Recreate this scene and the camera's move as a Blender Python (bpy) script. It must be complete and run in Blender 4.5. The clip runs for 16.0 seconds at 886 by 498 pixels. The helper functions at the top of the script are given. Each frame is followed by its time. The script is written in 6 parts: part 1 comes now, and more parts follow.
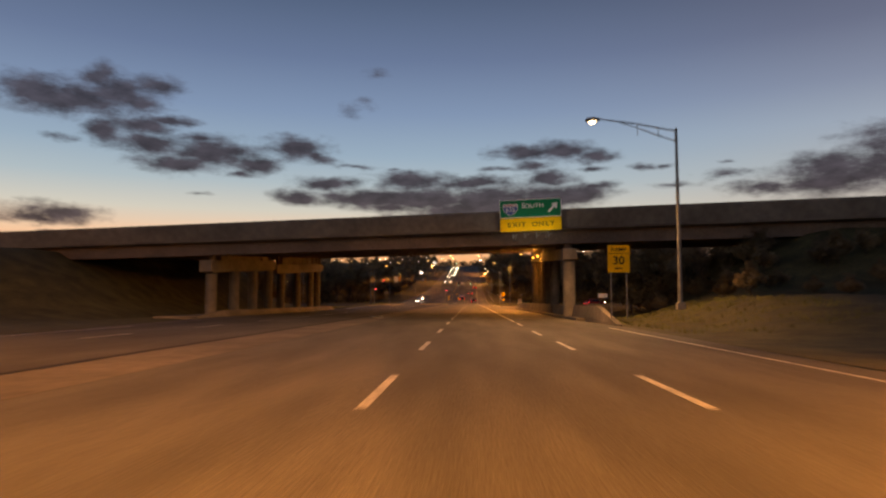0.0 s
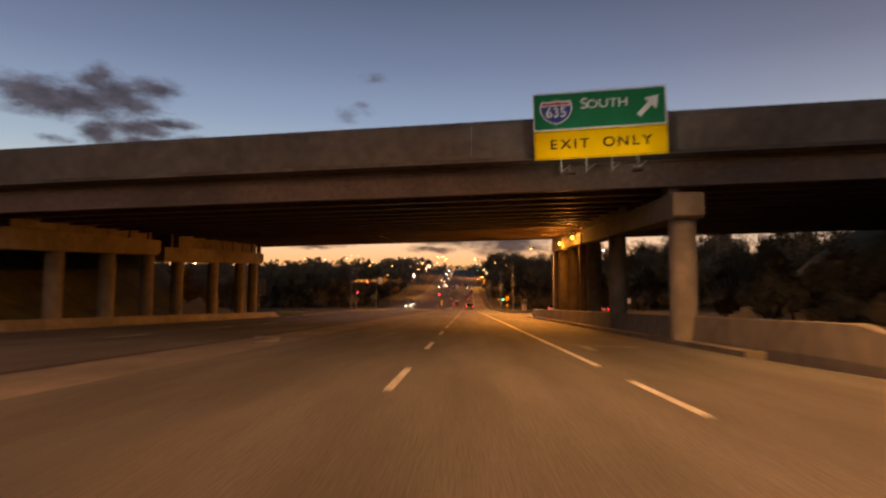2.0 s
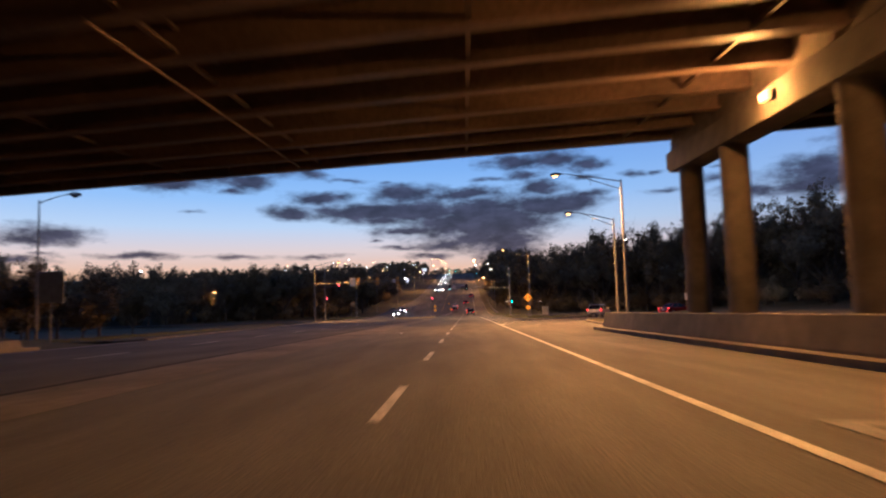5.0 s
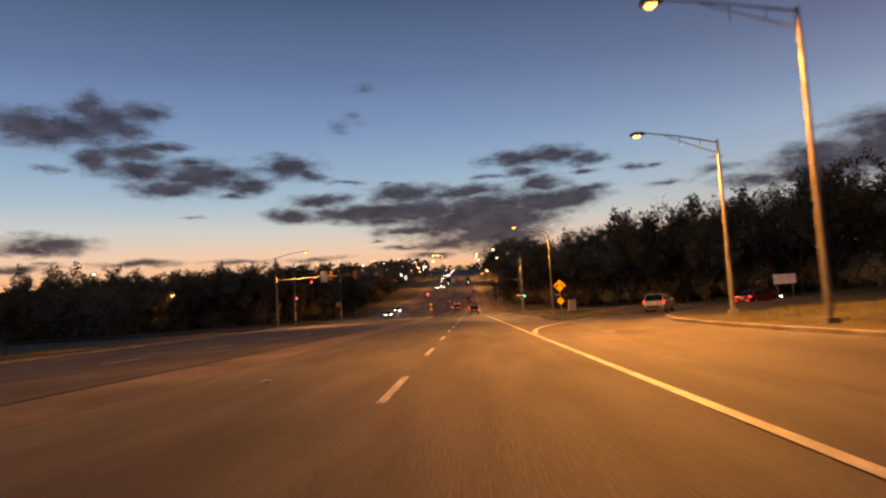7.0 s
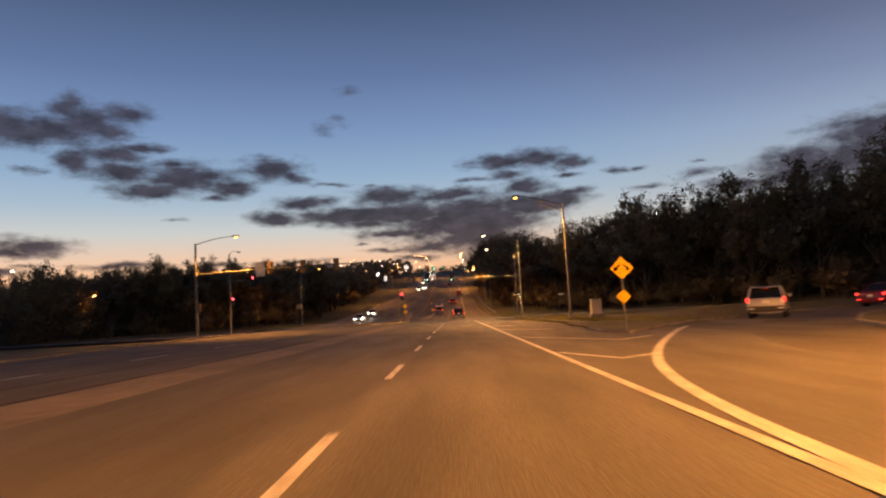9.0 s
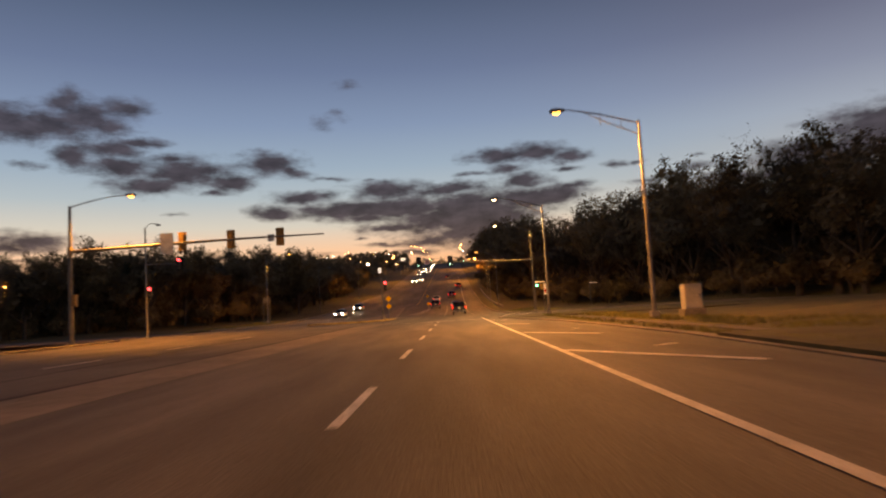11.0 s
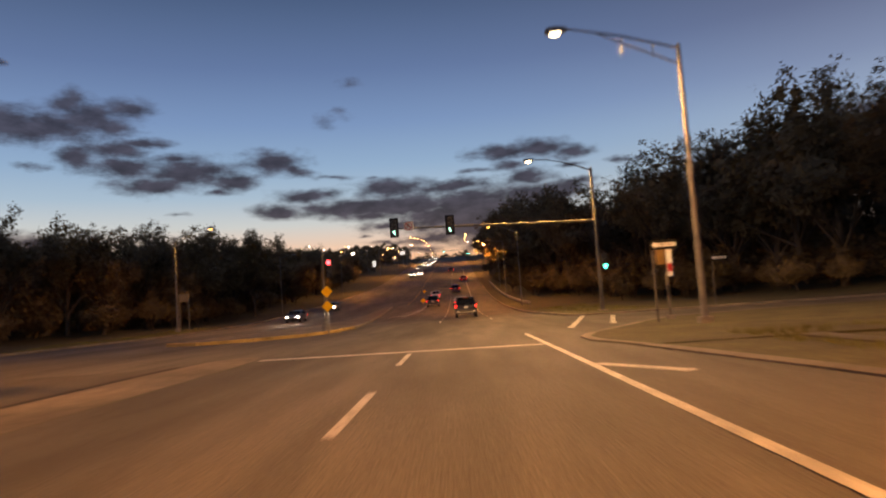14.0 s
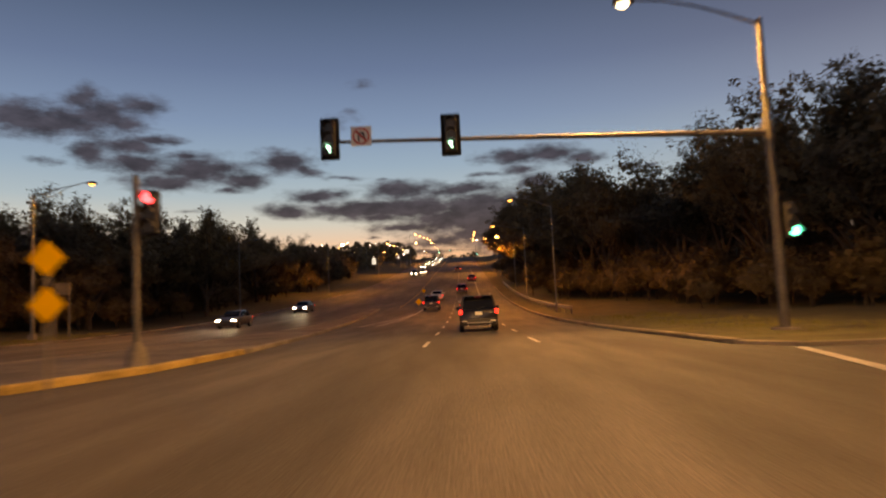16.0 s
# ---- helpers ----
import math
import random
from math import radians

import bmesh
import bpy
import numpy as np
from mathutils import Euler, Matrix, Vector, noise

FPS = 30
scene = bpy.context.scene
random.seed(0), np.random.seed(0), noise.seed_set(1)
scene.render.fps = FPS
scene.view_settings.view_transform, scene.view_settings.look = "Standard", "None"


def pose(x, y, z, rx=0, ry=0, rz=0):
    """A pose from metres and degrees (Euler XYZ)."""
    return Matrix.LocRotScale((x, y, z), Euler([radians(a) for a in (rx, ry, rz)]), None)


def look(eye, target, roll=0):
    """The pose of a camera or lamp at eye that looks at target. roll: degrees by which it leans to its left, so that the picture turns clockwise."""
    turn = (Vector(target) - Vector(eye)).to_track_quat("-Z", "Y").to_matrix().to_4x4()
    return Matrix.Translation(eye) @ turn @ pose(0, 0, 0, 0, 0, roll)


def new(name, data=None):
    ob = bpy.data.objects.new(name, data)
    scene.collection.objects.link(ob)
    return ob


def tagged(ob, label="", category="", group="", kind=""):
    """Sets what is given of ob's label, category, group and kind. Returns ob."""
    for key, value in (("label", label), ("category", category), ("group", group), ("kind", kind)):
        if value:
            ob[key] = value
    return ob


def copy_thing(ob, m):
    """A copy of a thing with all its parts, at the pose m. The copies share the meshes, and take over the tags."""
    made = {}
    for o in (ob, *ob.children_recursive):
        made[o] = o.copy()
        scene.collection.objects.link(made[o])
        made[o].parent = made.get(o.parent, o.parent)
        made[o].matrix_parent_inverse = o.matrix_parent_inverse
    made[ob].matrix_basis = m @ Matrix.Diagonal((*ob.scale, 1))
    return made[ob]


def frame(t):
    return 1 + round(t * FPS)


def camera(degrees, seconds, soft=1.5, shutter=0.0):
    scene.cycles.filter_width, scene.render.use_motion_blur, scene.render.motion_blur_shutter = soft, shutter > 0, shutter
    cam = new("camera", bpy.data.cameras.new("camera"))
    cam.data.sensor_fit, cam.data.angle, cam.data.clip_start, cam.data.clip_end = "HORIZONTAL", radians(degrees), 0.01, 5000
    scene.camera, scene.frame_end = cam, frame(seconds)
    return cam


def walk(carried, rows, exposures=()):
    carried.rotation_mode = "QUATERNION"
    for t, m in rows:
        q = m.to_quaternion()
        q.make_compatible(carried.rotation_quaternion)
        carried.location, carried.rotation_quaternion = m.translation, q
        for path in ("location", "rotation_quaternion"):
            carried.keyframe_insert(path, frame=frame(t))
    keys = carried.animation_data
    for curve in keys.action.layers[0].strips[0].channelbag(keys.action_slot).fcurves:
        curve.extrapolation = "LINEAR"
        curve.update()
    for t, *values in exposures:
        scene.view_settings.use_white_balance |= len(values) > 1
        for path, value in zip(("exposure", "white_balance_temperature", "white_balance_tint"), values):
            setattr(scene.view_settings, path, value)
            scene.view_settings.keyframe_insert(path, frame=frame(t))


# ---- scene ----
# ------------------------------------------------------------------ camera
cam = camera(66.0, 16.0, soft=2.1, shutter=0.8)
PATH = [
    (0, (0.02, -1.2, 1.2), (-0.062, 0.789, 1.35), 0.0),
    (0.5, (0.0, 5.181, 1.22), (-0.052, 7.176, 1.35), 0.3),
    (1, (0.045, 11.514, 1.181), (-0.002, 13.509, 1.309), 0.5),
    (1.5, (-0.039, 17.749, 1.124), (-0.082, 19.744, 1.251), 0.6),
    (2, (-0.141, 23.821, 1.148), (-0.211, 25.813, 1.314), 0.4),
    (2.4, (-0.109, 29.099, 1.203), (-0.176, 31.088, 1.404), 0.1),
    (3, (-0.168, 36.844, 1.198), (-0.238, 38.831, 1.417), -0.7),
    (3.5, (-0.123, 43.133, 1.219), (-0.182, 45.121, 1.43), -1.1),
    (4, (-0.096, 49.376, 1.19), (-0.155, 51.366, 1.389), -1.2),
    (4.5, (-0.228, 55.35, 1.131), (-0.288, 57.34, 1.319), -1.3),
    (7, (-0.002, 86.672, 1.122), (-0.071, 88.662, 1.302), -3.3),
    (7.5, (-0.030, 92.553, 1.16), (-0.086, 94.544, 1.339), -3.3),
    (9, (0.063, 109.764, 1.131), (0.040, 111.756, 1.317), -3.3),
    (11.5, (0.06, 138.9, 1.13), (0.04, 140.894, 1.288), -3.5),
    (12, (0.022, 144.689, 1.146), (0.007, 146.684, 1.295), -3.6),
    (12.5, (0.018, 150.56, 1.125), (0.005, 152.554, 1.278), -3.8),
    (13, (0.104, 156.514, 1.17), (0.085, 158.508, 1.324), -4.0),
    (13.5, (0.030, 162.648, 1.172), (0.006, 164.641, 1.332), -4.2),
    (14, (0.155, 168.782, 1.226), (0.121, 170.775, 1.387), -4),
    (14.5, (0.066, 175.033, 1.166), (0.024, 177.025, 1.331), -3.8),
    (15, (0.027, 181.255, 1.175), (-0.018, 183.247, 1.343), -3.4),
    (15.5, (0.072, 187.412, 1.201), (0.019, 189.404, 1.369), -2.9),
    (16, (0.142, 193.57, 1.2), (0.085, 195.561, 1.371), -2.6),
]
walk(cam, [(t, look(eye, target, roll)) for t, eye, target, roll in PATH],
     exposures=[(0.0, 0.0, 7500, 10), (1.0, 0.05, 8600, 15), (1.5, 0.1, 8700, 16), (2.0, 0.2, 8200, 14), (2.5, 0.25, 7300, 10), (3.0, 0.25, 6800, 10), (3.5, 0.25, 5800, 10), (4.0, 0.15, 4900, 10), (4.5, 0.05, 4450, 10), (5.6, 0.05, 5400, 10), (7.0, 0.0, 6700, 10),
                (9.0, 0.0, 6500, 10), (11.5, 0.05, 8300, 14), (12.0, 0.05, 8600, 15), (12.5, 0.0, 7700, 12), (13.5, 0.0, 6450, 10), (15.0, 0.0, 6800, 10), (15.5, 0.0, 7300, 10), (16.0, 0.0, 7700, 10)])

# ------------------------------------------------------------------ sky at dusk
# bearing of the afterglow, to the left of the road
CLOUDS = (
    (-31.7, 14.80, 5.2, 1.23), (-33.8, 14.96, 2.8, 1.14), (-29.5, 16.63, 1.2, 0.95), (-28.4, 15.75, 2.8, 1.14), (-25.5, 16.31, 1.9, 0.81), (-26.9, 14.98, 2.1, 0.62), (-29.3, 12.69, 1.5, 0.95),
    (-26.5, 13.34, 2.8, 0.76), (-24.7, 13.87, 2.3, 0.38), (-25.9, 12.05, 2.8, 0.85), (-21.2, 11.63, 4.3, 1.14), (-24.0, 10.68, 3.3, 0.71), (-22.5, 12.71, 1.9, 0.43, 0.8), (-17.8, 10.90, 1.9, 0.76),
    (-14.6, 12.35, 2.8, 0.9), (-12.8, 11.89, 1.4, 0.47), (-18.9, 10.08, 1.4, 0.33, 0.8), (-31.9, 11.94, 1.9, 0.38, 0.55), (-8.2, 18.5, 3.2, 0.9, 0.3), (-10.3, 15.6, 2.4, 1.4, 0.34), (-8.7, 16.3, 2.0, 1.3, 0.34),
    (-22.1, 8.42, 1.4, 0.28, 0.6), (-9.6, 11.1, 2.8, 0.33, 0.65), (-6.5, 10.9, 1.2, 0.28, 0.55), (-12.0, 9.6, 2.8, 0.57), (-14.3, 8.46, 2.4, 0.52), (-9.2, 8.4, 5.2, 0.66), (-4.9, 9.9, 3.3, 0.81),
    (-3.5, 8.5, 5.7, 1.0), (0.4, 9.8, 3.8, 0.52), (1.2, 8.4, 7.1, 1.23), (6.5, 8.6, 4.0, 1.04), (9.8, 8.9, 2.0, 0.52), (-0.8, 7.1, 6.2, 1.04), (1.1, 6.0, 4.3, 0.95),
    (3.4, 5.1, 3.3, 0.76), (-1.8, 5.6, 2.8, 0.43), (-7.2, 7.7, 2.8, 0.47), (-5.1, 6.9, 2.8, 0.38), (-5.1, 5.5, 3.3, 0.24, 0.75), (-7.5, 6.1, 1.0, 0.19, 0.65), (-2.8, 4.8, 2.4, 0.28, 0.8),
    (4.9, 12.3, 3.3, 0.57), (7.7, 12.3, 2.8, 0.71), (10.5, 11.8, 1.8, 0.52), (5.3, 11.2, 1.7, 0.43), (10.4, 10.8, 1.7, 0.28, 0.7), (6.6, 10.2, 2.4, 0.62), (2.4, 10.9, 1.9, 0.28, 0.75),
    (14.1, 10.7, 1.4, 0.38, 0.75), (15.9, 10.7, 1.2, 0.24, 0.6), (20.6, 9.8, 2.4, 0.43, 0.8), (20.4, 10.8, 0.9, 0.19, 0.5), (10.3, 9.2, 2.0, 0.38, 0.85), (32.8, 9.8, 5.2, 1.61), (28.4, 9.0, 5.2, 1.23),
    (26.3, 8.6, 2.8, 0.71), (22.9, 8.6, 3.3, 0.52, 0.85), (16.6, 9.2, 2.8, 0.33, 0.6), (-32.3, 6.43, 3.1, 0.71), (-33.3, 5.92, 2.4, 0.43), (-30.3, 6.37, 1.5, 0.19, 0.6), (-32.1, 4.94, 1.6, 0.24, 0.75),
    (-26.2, 4.94, 3.4, 0.3, 0.85), (-34.3, 4.60, 3.0, 0.3, 0.85), (-12.3, 4.89, 3.0, 0.3, 0.7), (-19.0, 4.87, 3.6, 0.28, 0.7), (32.5, 11.2, 4.2, 1.3), (27.6, 9.8, 3.6, 1.0), (2.0, 7.4, 4.0, 0.85, 1.55), (-5.5, 8.4, 4.5, 0.45, 1.45), (7.2, 8.7, 3.2, 0.55, 1.4), (3.6, 5.9, 1.8, 0.6, 1.45),
    (-47, 12, 7, 2), (-58, 17, 9, 2), (44, 13, 6, 2.2), (58, 14, 10, 2.5), (80, 20, 14, 3), (-90, 22, 14, 3), (140, 24, 20, 4), (-140, 20, 20, 3),
)
world = bpy.data.worlds.new("dusk")
scene.world = world
world.use_nodes = True
wt = world.node_tree
wt.nodes.clear()


def wn(kind, **kw):
    n = wt.nodes.new(kind)
    for k, v in kw.items():
        if k == "operation":
            n.operation = v
        elif k == "values":
            for i, x in enumerate(v):
                if x is not None:
                    n.inputs[i].default_value = x
    return n


def wlink(a, b, i=0, o=0):
    wt.links.new(a.outputs[o], b.inputs[i])
    return b


def wmath(op, *args, clamp=False):
    n = wt.nodes.new("ShaderNodeMath")
    n.operation, n.use_clamp = op, clamp
    for i, a in enumerate(args):
        if isinstance(a, (int, float)):
            n.inputs[i].default_value = a
        else:
            wt.links.new(a.outputs[0], n.inputs[i])
    return n


def ramp_node(tree, stops, mode="LINEAR"):
    n = tree.nodes.new("ShaderNodeValToRGB")
    n.color_ramp.interpolation = mode
    e = n.color_ramp.elements
    while len(e) < len(stops):
        e.new(0.5)
    for k, (p, c) in zip(e, stops):
        k.position, k.color = p, (*c, 1)
    return n


co = wn("ShaderNodeTexCoord")
sep = wlink(co, wn("ShaderNodeSeparateXYZ"))
xx, yy, zz = (wt.nodes.new("ShaderNodeMath") for _ in range(3))
for k, n in enumerate((xx, yy, zz)):
    n.operation = "ADD"
    n.inputs[1].default_value = 0
    wt.links.new(sep.outputs[k], n.inputs[0])
azim = wmath("MULTIPLY", wmath("ARCTAN2", xx, yy), 57.2958)
elev = wmath("MULTIPLY", wmath("ARCSINE", zz), 57.2958)
comb = wn("ShaderNodeCombineXYZ")
wlink(azim, comb, 0)
wlink(elev, comb, 1)
# ragged cloud edges: the bearing is stirred by two sizes of noise
nz = wt.nodes.new("ShaderNodeTexNoise")
nz.inputs["Scale"].default_value, nz.inputs["Detail"].default_value, nz.inputs["Roughness"].default_value = 0.55, 6, 0.6
squash = wn("ShaderNodeVectorMath", operation="MULTIPLY")
squash.inputs[1].default_value = (0.62, 1.25, 1)
wlink(comb, squash)
wlink(squash, nz)
off = wn("ShaderNodeVectorMath", operation="SUBTRACT")
off.inputs[1].default_value = (0.5, 0.5, 0.5)
wt.links.new(nz.outputs["Color"], off.inputs[0])
gain = wn("ShaderNodeVectorMath", operation="MULTIPLY")
gain.inputs[1].default_value = (2.6, 1.15, 0)
wlink(off, gain)
stirred = wn("ShaderNodeVectorMath", operation="ADD")
wlink(comb, stirred, 0)
wlink(gain, stirred, 1)
mass = None
for a, e, ra, re_, *faint in CLOUDS:
    d = wn("ShaderNodeVectorMath", operation="SUBTRACT")
    d.inputs[1].default_value = (a, e, 0)
    wlink(stirred, d)
    q = wn("ShaderNodeVectorMath", operation="DIVIDE")
    q.inputs[1].default_value = (ra * 1.25, re_ * 1.45, 1)
    wlink(d, q)
    ln = wn("ShaderNodeVectorMath", operation="LENGTH")
    wlink(q, ln)
    inv = wt.nodes.new("ShaderNodeMath")
    inv.operation = "SUBTRACT"
    inv.inputs[0].default_value = faint[0] if faint else 1.0
    wt.links.new(ln.outputs["Value"], inv.inputs[1])
    mass = inv if mass is None else wmath("SMOOTH_MAX", mass, inv, 0.25)
nz2 = wt.nodes.new("ShaderNodeTexNoise")
nz2.inputs["Scale"].default_value, nz2.inputs["Detail"].default_value, nz2.inputs["Roughness"].default_value = 0.95, 8, 0.62
sq2 = wn("ShaderNodeVectorMath", operation="MULTIPLY")
sq2.inputs[1].default_value = (0.6, 1.35, 1)
wlink(comb, sq2)
wlink(sq2, nz2)
worn = wmath("ADD", mass, wmath("MULTIPLY", wmath("SUBTRACT", nz2, 0.5), 1.25))
cover = wt.nodes.new("ShaderNodeMapRange")
cover.interpolation_type = "SMOOTHSTEP"
cover.inputs["From Min"].default_value, cover.inputs["From Max"].default_value = -0.14, 0.78
wt.links.new(worn.outputs[0], cover.inputs["Value"])
# clear sky by height, warm side and cool side
el01 = wmath("DIVIDE", elev, 60.0, clamp=True)


def lin(r, g, b):
    """Linear values of a colour given in 0 to 255."""
    return tuple(v / 255 / 12.92 if v < 10.3 else ((v / 255 + 0.055) / 1.055) ** 2.4 for v in (r, g, b))


warm = ramp_node(wt, [(e / 60, lin(*c)) for e, c in ((0, (246, 160, 100)), (3.3, (250, 184, 130)), (5.3, (240, 203, 174)), (7.3, (206, 207, 203)), (9.6, (170, 190, 207)), (12, (147, 174, 203)), (15.4, (124, 150, 190)),
                                                     (19.7, (100, 122, 163)), (25.4, (74, 94, 128)), (33, (52, 66, 96)), (60, (36, 46, 71)))])
cool = ramp_node(wt, [(e / 60, lin(*c)) for e, c in ((0, (180, 142, 122)), (4, (190, 165, 150)), (7, (182, 176, 174)), (10, (168, 178, 191)), (13, (152, 168, 193)), (16, (128, 141, 171)), (20, (102, 112, 142)), (25.4, (76, 85, 113)), (36, (52, 60, 87)), (60, (36, 44, 68)))])
for r in (warm, cool):
    wlink(el01, r)
glow = wt.nodes.new("ShaderNodeVectorMath")
glow.operation = "DOT_PRODUCT"
glow.inputs[1].default_value = (math.sin(radians(-19)), math.cos(radians(-19)), 0)
wlink(co, glow)
side = wt.nodes.new("ShaderNodeMapRange")
side.interpolation_type = "SMOOTHSTEP"
side.inputs["From Min"].default_value, side.inputs["From Max"].default_value = 0.55, 0.985
wt.links.new(glow.outputs["Value"], side.inputs["Value"])
clear = wt.nodes.new("ShaderNodeMix")
clear.data_type = "RGBA"
wt.links.new(side.outputs[0], clear.inputs[0])
wt.links.new(cool.outputs[0], clear.inputs[6])
wt.links.new(warm.outputs[0], clear.inputs[7])
# the clouds are seen from their unlit side; thicker parts are darker
dark = ramp_node(wt, [(e / 60, lin(*c)) for e, c in ((0, (110, 88, 84)), (5, (72, 62, 66)), (9, (60, 56, 66)), (13, (60, 58, 70)), (18, (66, 68, 84)), (30, (52, 60, 80)), (60, (40, 50, 72)))])
wlink(el01, dark)
mixc = wt.nodes.new("ShaderNodeMix")
mixc.data_type = "RGBA"
wt.links.new(wmath("MULTIPLY", cover, 0.97).outputs[0], mixc.inputs[0])
wt.links.new(clear.outputs[2], mixc.inputs[6])
# lighter billows between the dark folds
fold = wt.nodes.new("ShaderNodeTexNoise")
fold.inputs["Scale"].default_value, fold.inputs["Detail"].default_value, fold.inputs["Roughness"].default_value = 0.8, 5, 0.55
wlink(sq2, fold)
shade = wt.nodes.new("ShaderNodeMapRange")
shade.inputs["From Min"].default_value, shade.inputs["From Max"].default_value = 0.34, 0.68
shade.inputs["To Min"].default_value, shade.inputs["To Max"].default_value = 0.78, 1.6
wt.links.new(fold.outputs[0], shade.inputs["Value"])
billow = wt.nodes.new("ShaderNodeVectorMath")
billow.operation = "SCALE"
wt.links.new(dark.outputs[0], billow.inputs[0])
wt.links.new(shade.outputs[0], billow.inputs["Scale"])
wt.links.new(billow.outputs[0], mixc.inputs[7])
bg = wt.nodes.new("ShaderNodeBackground")
bg.inputs["Strength"].default_value = 1.0
wt.links.new(mixc.outputs[2], bg.inputs["Color"])
wo = wt.nodes.new("ShaderNodeOutputWorld")
wt.links.new(bg.outputs[0], wo.inputs[0])

# lamp colours and strength in watts
SODIUM, PALE = (1.0, 0.37, 0.055), (1.0, 0.50, 0.17)
LAMP_W = 12000.0

# ------------------------------------------------------------------ materials
MATS = {}


def mat(name, base, rough=0.6, metal=0.0, grain=(), bump=0.0, bump_scale=60.0, spec=0.5, coat=0.0, emit=None, power=0.0, rand=0.0, stretch=(1, 1, 1)):
    """A principled material; grain: rows of (scale, detail, low, high), each a noise that scales the base colour between low and high."""
    if name in MATS:
        return MATS[name]
    m = bpy.data.materials.new(name)
    m.use_nodes = True
    t = m.node_tree
    b = t.nodes["Principled BSDF"]
    b.inputs["Roughness"].default_value, b.inputs["Metallic"].default_value = rough, metal
    b.inputs["Specular IOR Level"].default_value = spec
    b.inputs["Coat Weight"].default_value = coat
    b.inputs["Base Color"].default_value = (*base, 1)
    if emit:
        b.inputs["Emission Color"].default_value, b.inputs["Emission Strength"].default_value = (*emit, 1), power
    if grain or bump or rand:
        tc = t.nodes.new("ShaderNodeTexCoord")
        mp = t.nodes.new("ShaderNodeMapping")
        mp.inputs["Scale"].default_value = stretch
        t.links.new(tc.outputs["Object"], mp.inputs["Vector"])
    if grain or rand:
        last = None
        rows = list(grain)
        for scale, detail, low, high in rows:
            n = t.nodes.new("ShaderNodeTexNoise")
            n.inputs["Scale"].default_value, n.inputs["Detail"].default_value = scale, detail
            t.links.new(mp.outputs[0], n.inputs["Vector"])
            r = t.nodes.new("ShaderNodeMapRange")
            r.inputs["From Min"].default_value, r.inputs["From Max"].default_value = 0.32, 0.68
            r.inputs["To Min"].default_value, r.inputs["To Max"].default_value = low, high
            t.links.new(n.outputs[0], r.inputs["Value"])
            if last:
                k = t.nodes.new("ShaderNodeMath")
                k.operation = "MULTIPLY"
                t.links.new(last.outputs[0], k.inputs[0])
                t.links.new(r.outputs[0], k.inputs[1])
                last = k
            else:
                last = r
        if rand:
            oi = t.nodes.new("ShaderNodeObjectInfo")
            r = t.nodes.new("ShaderNodeMapRange")
            r.inputs["To Min"].default_value, r.inputs["To Max"].default_value = 1 - rand, 1 + rand
            t.links.new(oi.outputs["Random"], r.inputs["Value"])
            if last:
                k = t.nodes.new("ShaderNodeMath")
                k.operation = "MULTIPLY"
                t.links.new(last.outputs[0], k.inputs[0])
                t.links.new(r.outputs[0], k.inputs[1])
                last = k
            else:
                last = r
        v = t.nodes.new("ShaderNodeVectorMath")
        v.operation = "SCALE"
        v.inputs[0].default_value = base
        t.links.new(last.outputs[0], v.inputs["Scale"])
        t.links.new(v.outputs[0], b.inputs["Base Color"])
    if bump:
        n = t.nodes.new("ShaderNodeTexNoise")
        n.inputs["Scale"].default_value, n.inputs["Detail"].default_value = bump_scale, 4
        t.links.new(mp.outputs[0], n.inputs["Vector"])
        k = t.nodes.new("ShaderNodeBump")
        k.inputs["Strength"].default_value, k.inputs["Distance"].default_value = bump, 0.02
        t.links.new(n.outputs[0], k.inputs["Height"])
        t.links.new(k.outputs[0], b.inputs["Normal"])
    MATS[name] = m
    return m


ASPHALT = mat("asphalt", (0.110, 0.103, 0.094), 0.8, spec=0.25, grain=((0.3, 4, 0.66, 1.28), (1.3, 3, 0.78, 1.2), (45, 2, 0.7, 1.35)), bump=0.5, bump_scale=70, stretch=(1, 0.13, 1))
ASPHALT_OLD = mat("old_asphalt", (0.098, 0.089, 0.08), 0.82, spec=0.25, grain=((0.5, 4, 0.65, 1.3), (30, 2, 0.7, 1.3)), bump=0.5, bump_scale=60, stretch=(1, 0.3, 1))
TAR = mat("tar_seam", (0.032, 0.029, 0.026), 0.85, spec=0.2, grain=((3, 3, 0.7, 1.4),))
PAINT = mat("road_paint", (0.6, 0.58, 0.54), 0.6, grain=((1.4, 4, 0.6, 1.1), (26, 3, 0.5, 1.25)), bump=0.2)
FADED = mat("faded_paint", (0.17, 0.16, 0.148), 0.65, grain=((1.4, 4, 0.5, 1.2), (20, 3, 0.4, 1.3)))
KERB_YELLOW = mat("yellow_kerb_paint", (0.48, 0.35, 0.12), 0.75, grain=((0.8, 4, 0.6, 1.2), (14, 3, 0.7, 1.2)))
YPAINT = mat("yellow_paint", (0.55, 0.36, 0.05), 0.6, grain=((1.4, 4, 0.55, 1.1), (20, 3, 0.6, 1.2)))
CONC = mat("concrete", (0.195, 0.165, 0.132), 0.85, grain=((0.25, 5, 0.65, 1.2), (2.2, 4, 0.8, 1.15), (40, 2, 0.85, 1.15)), bump=0.25, bump_scale=25)
CONC_DARK = mat("stained_concrete", (0.165, 0.14, 0.115), 0.88, grain=((0.3, 5, 0.6, 1.25), (3, 4, 0.75, 1.2), (30, 2, 0.85, 1.15)), bump=0.3, bump_scale=20)
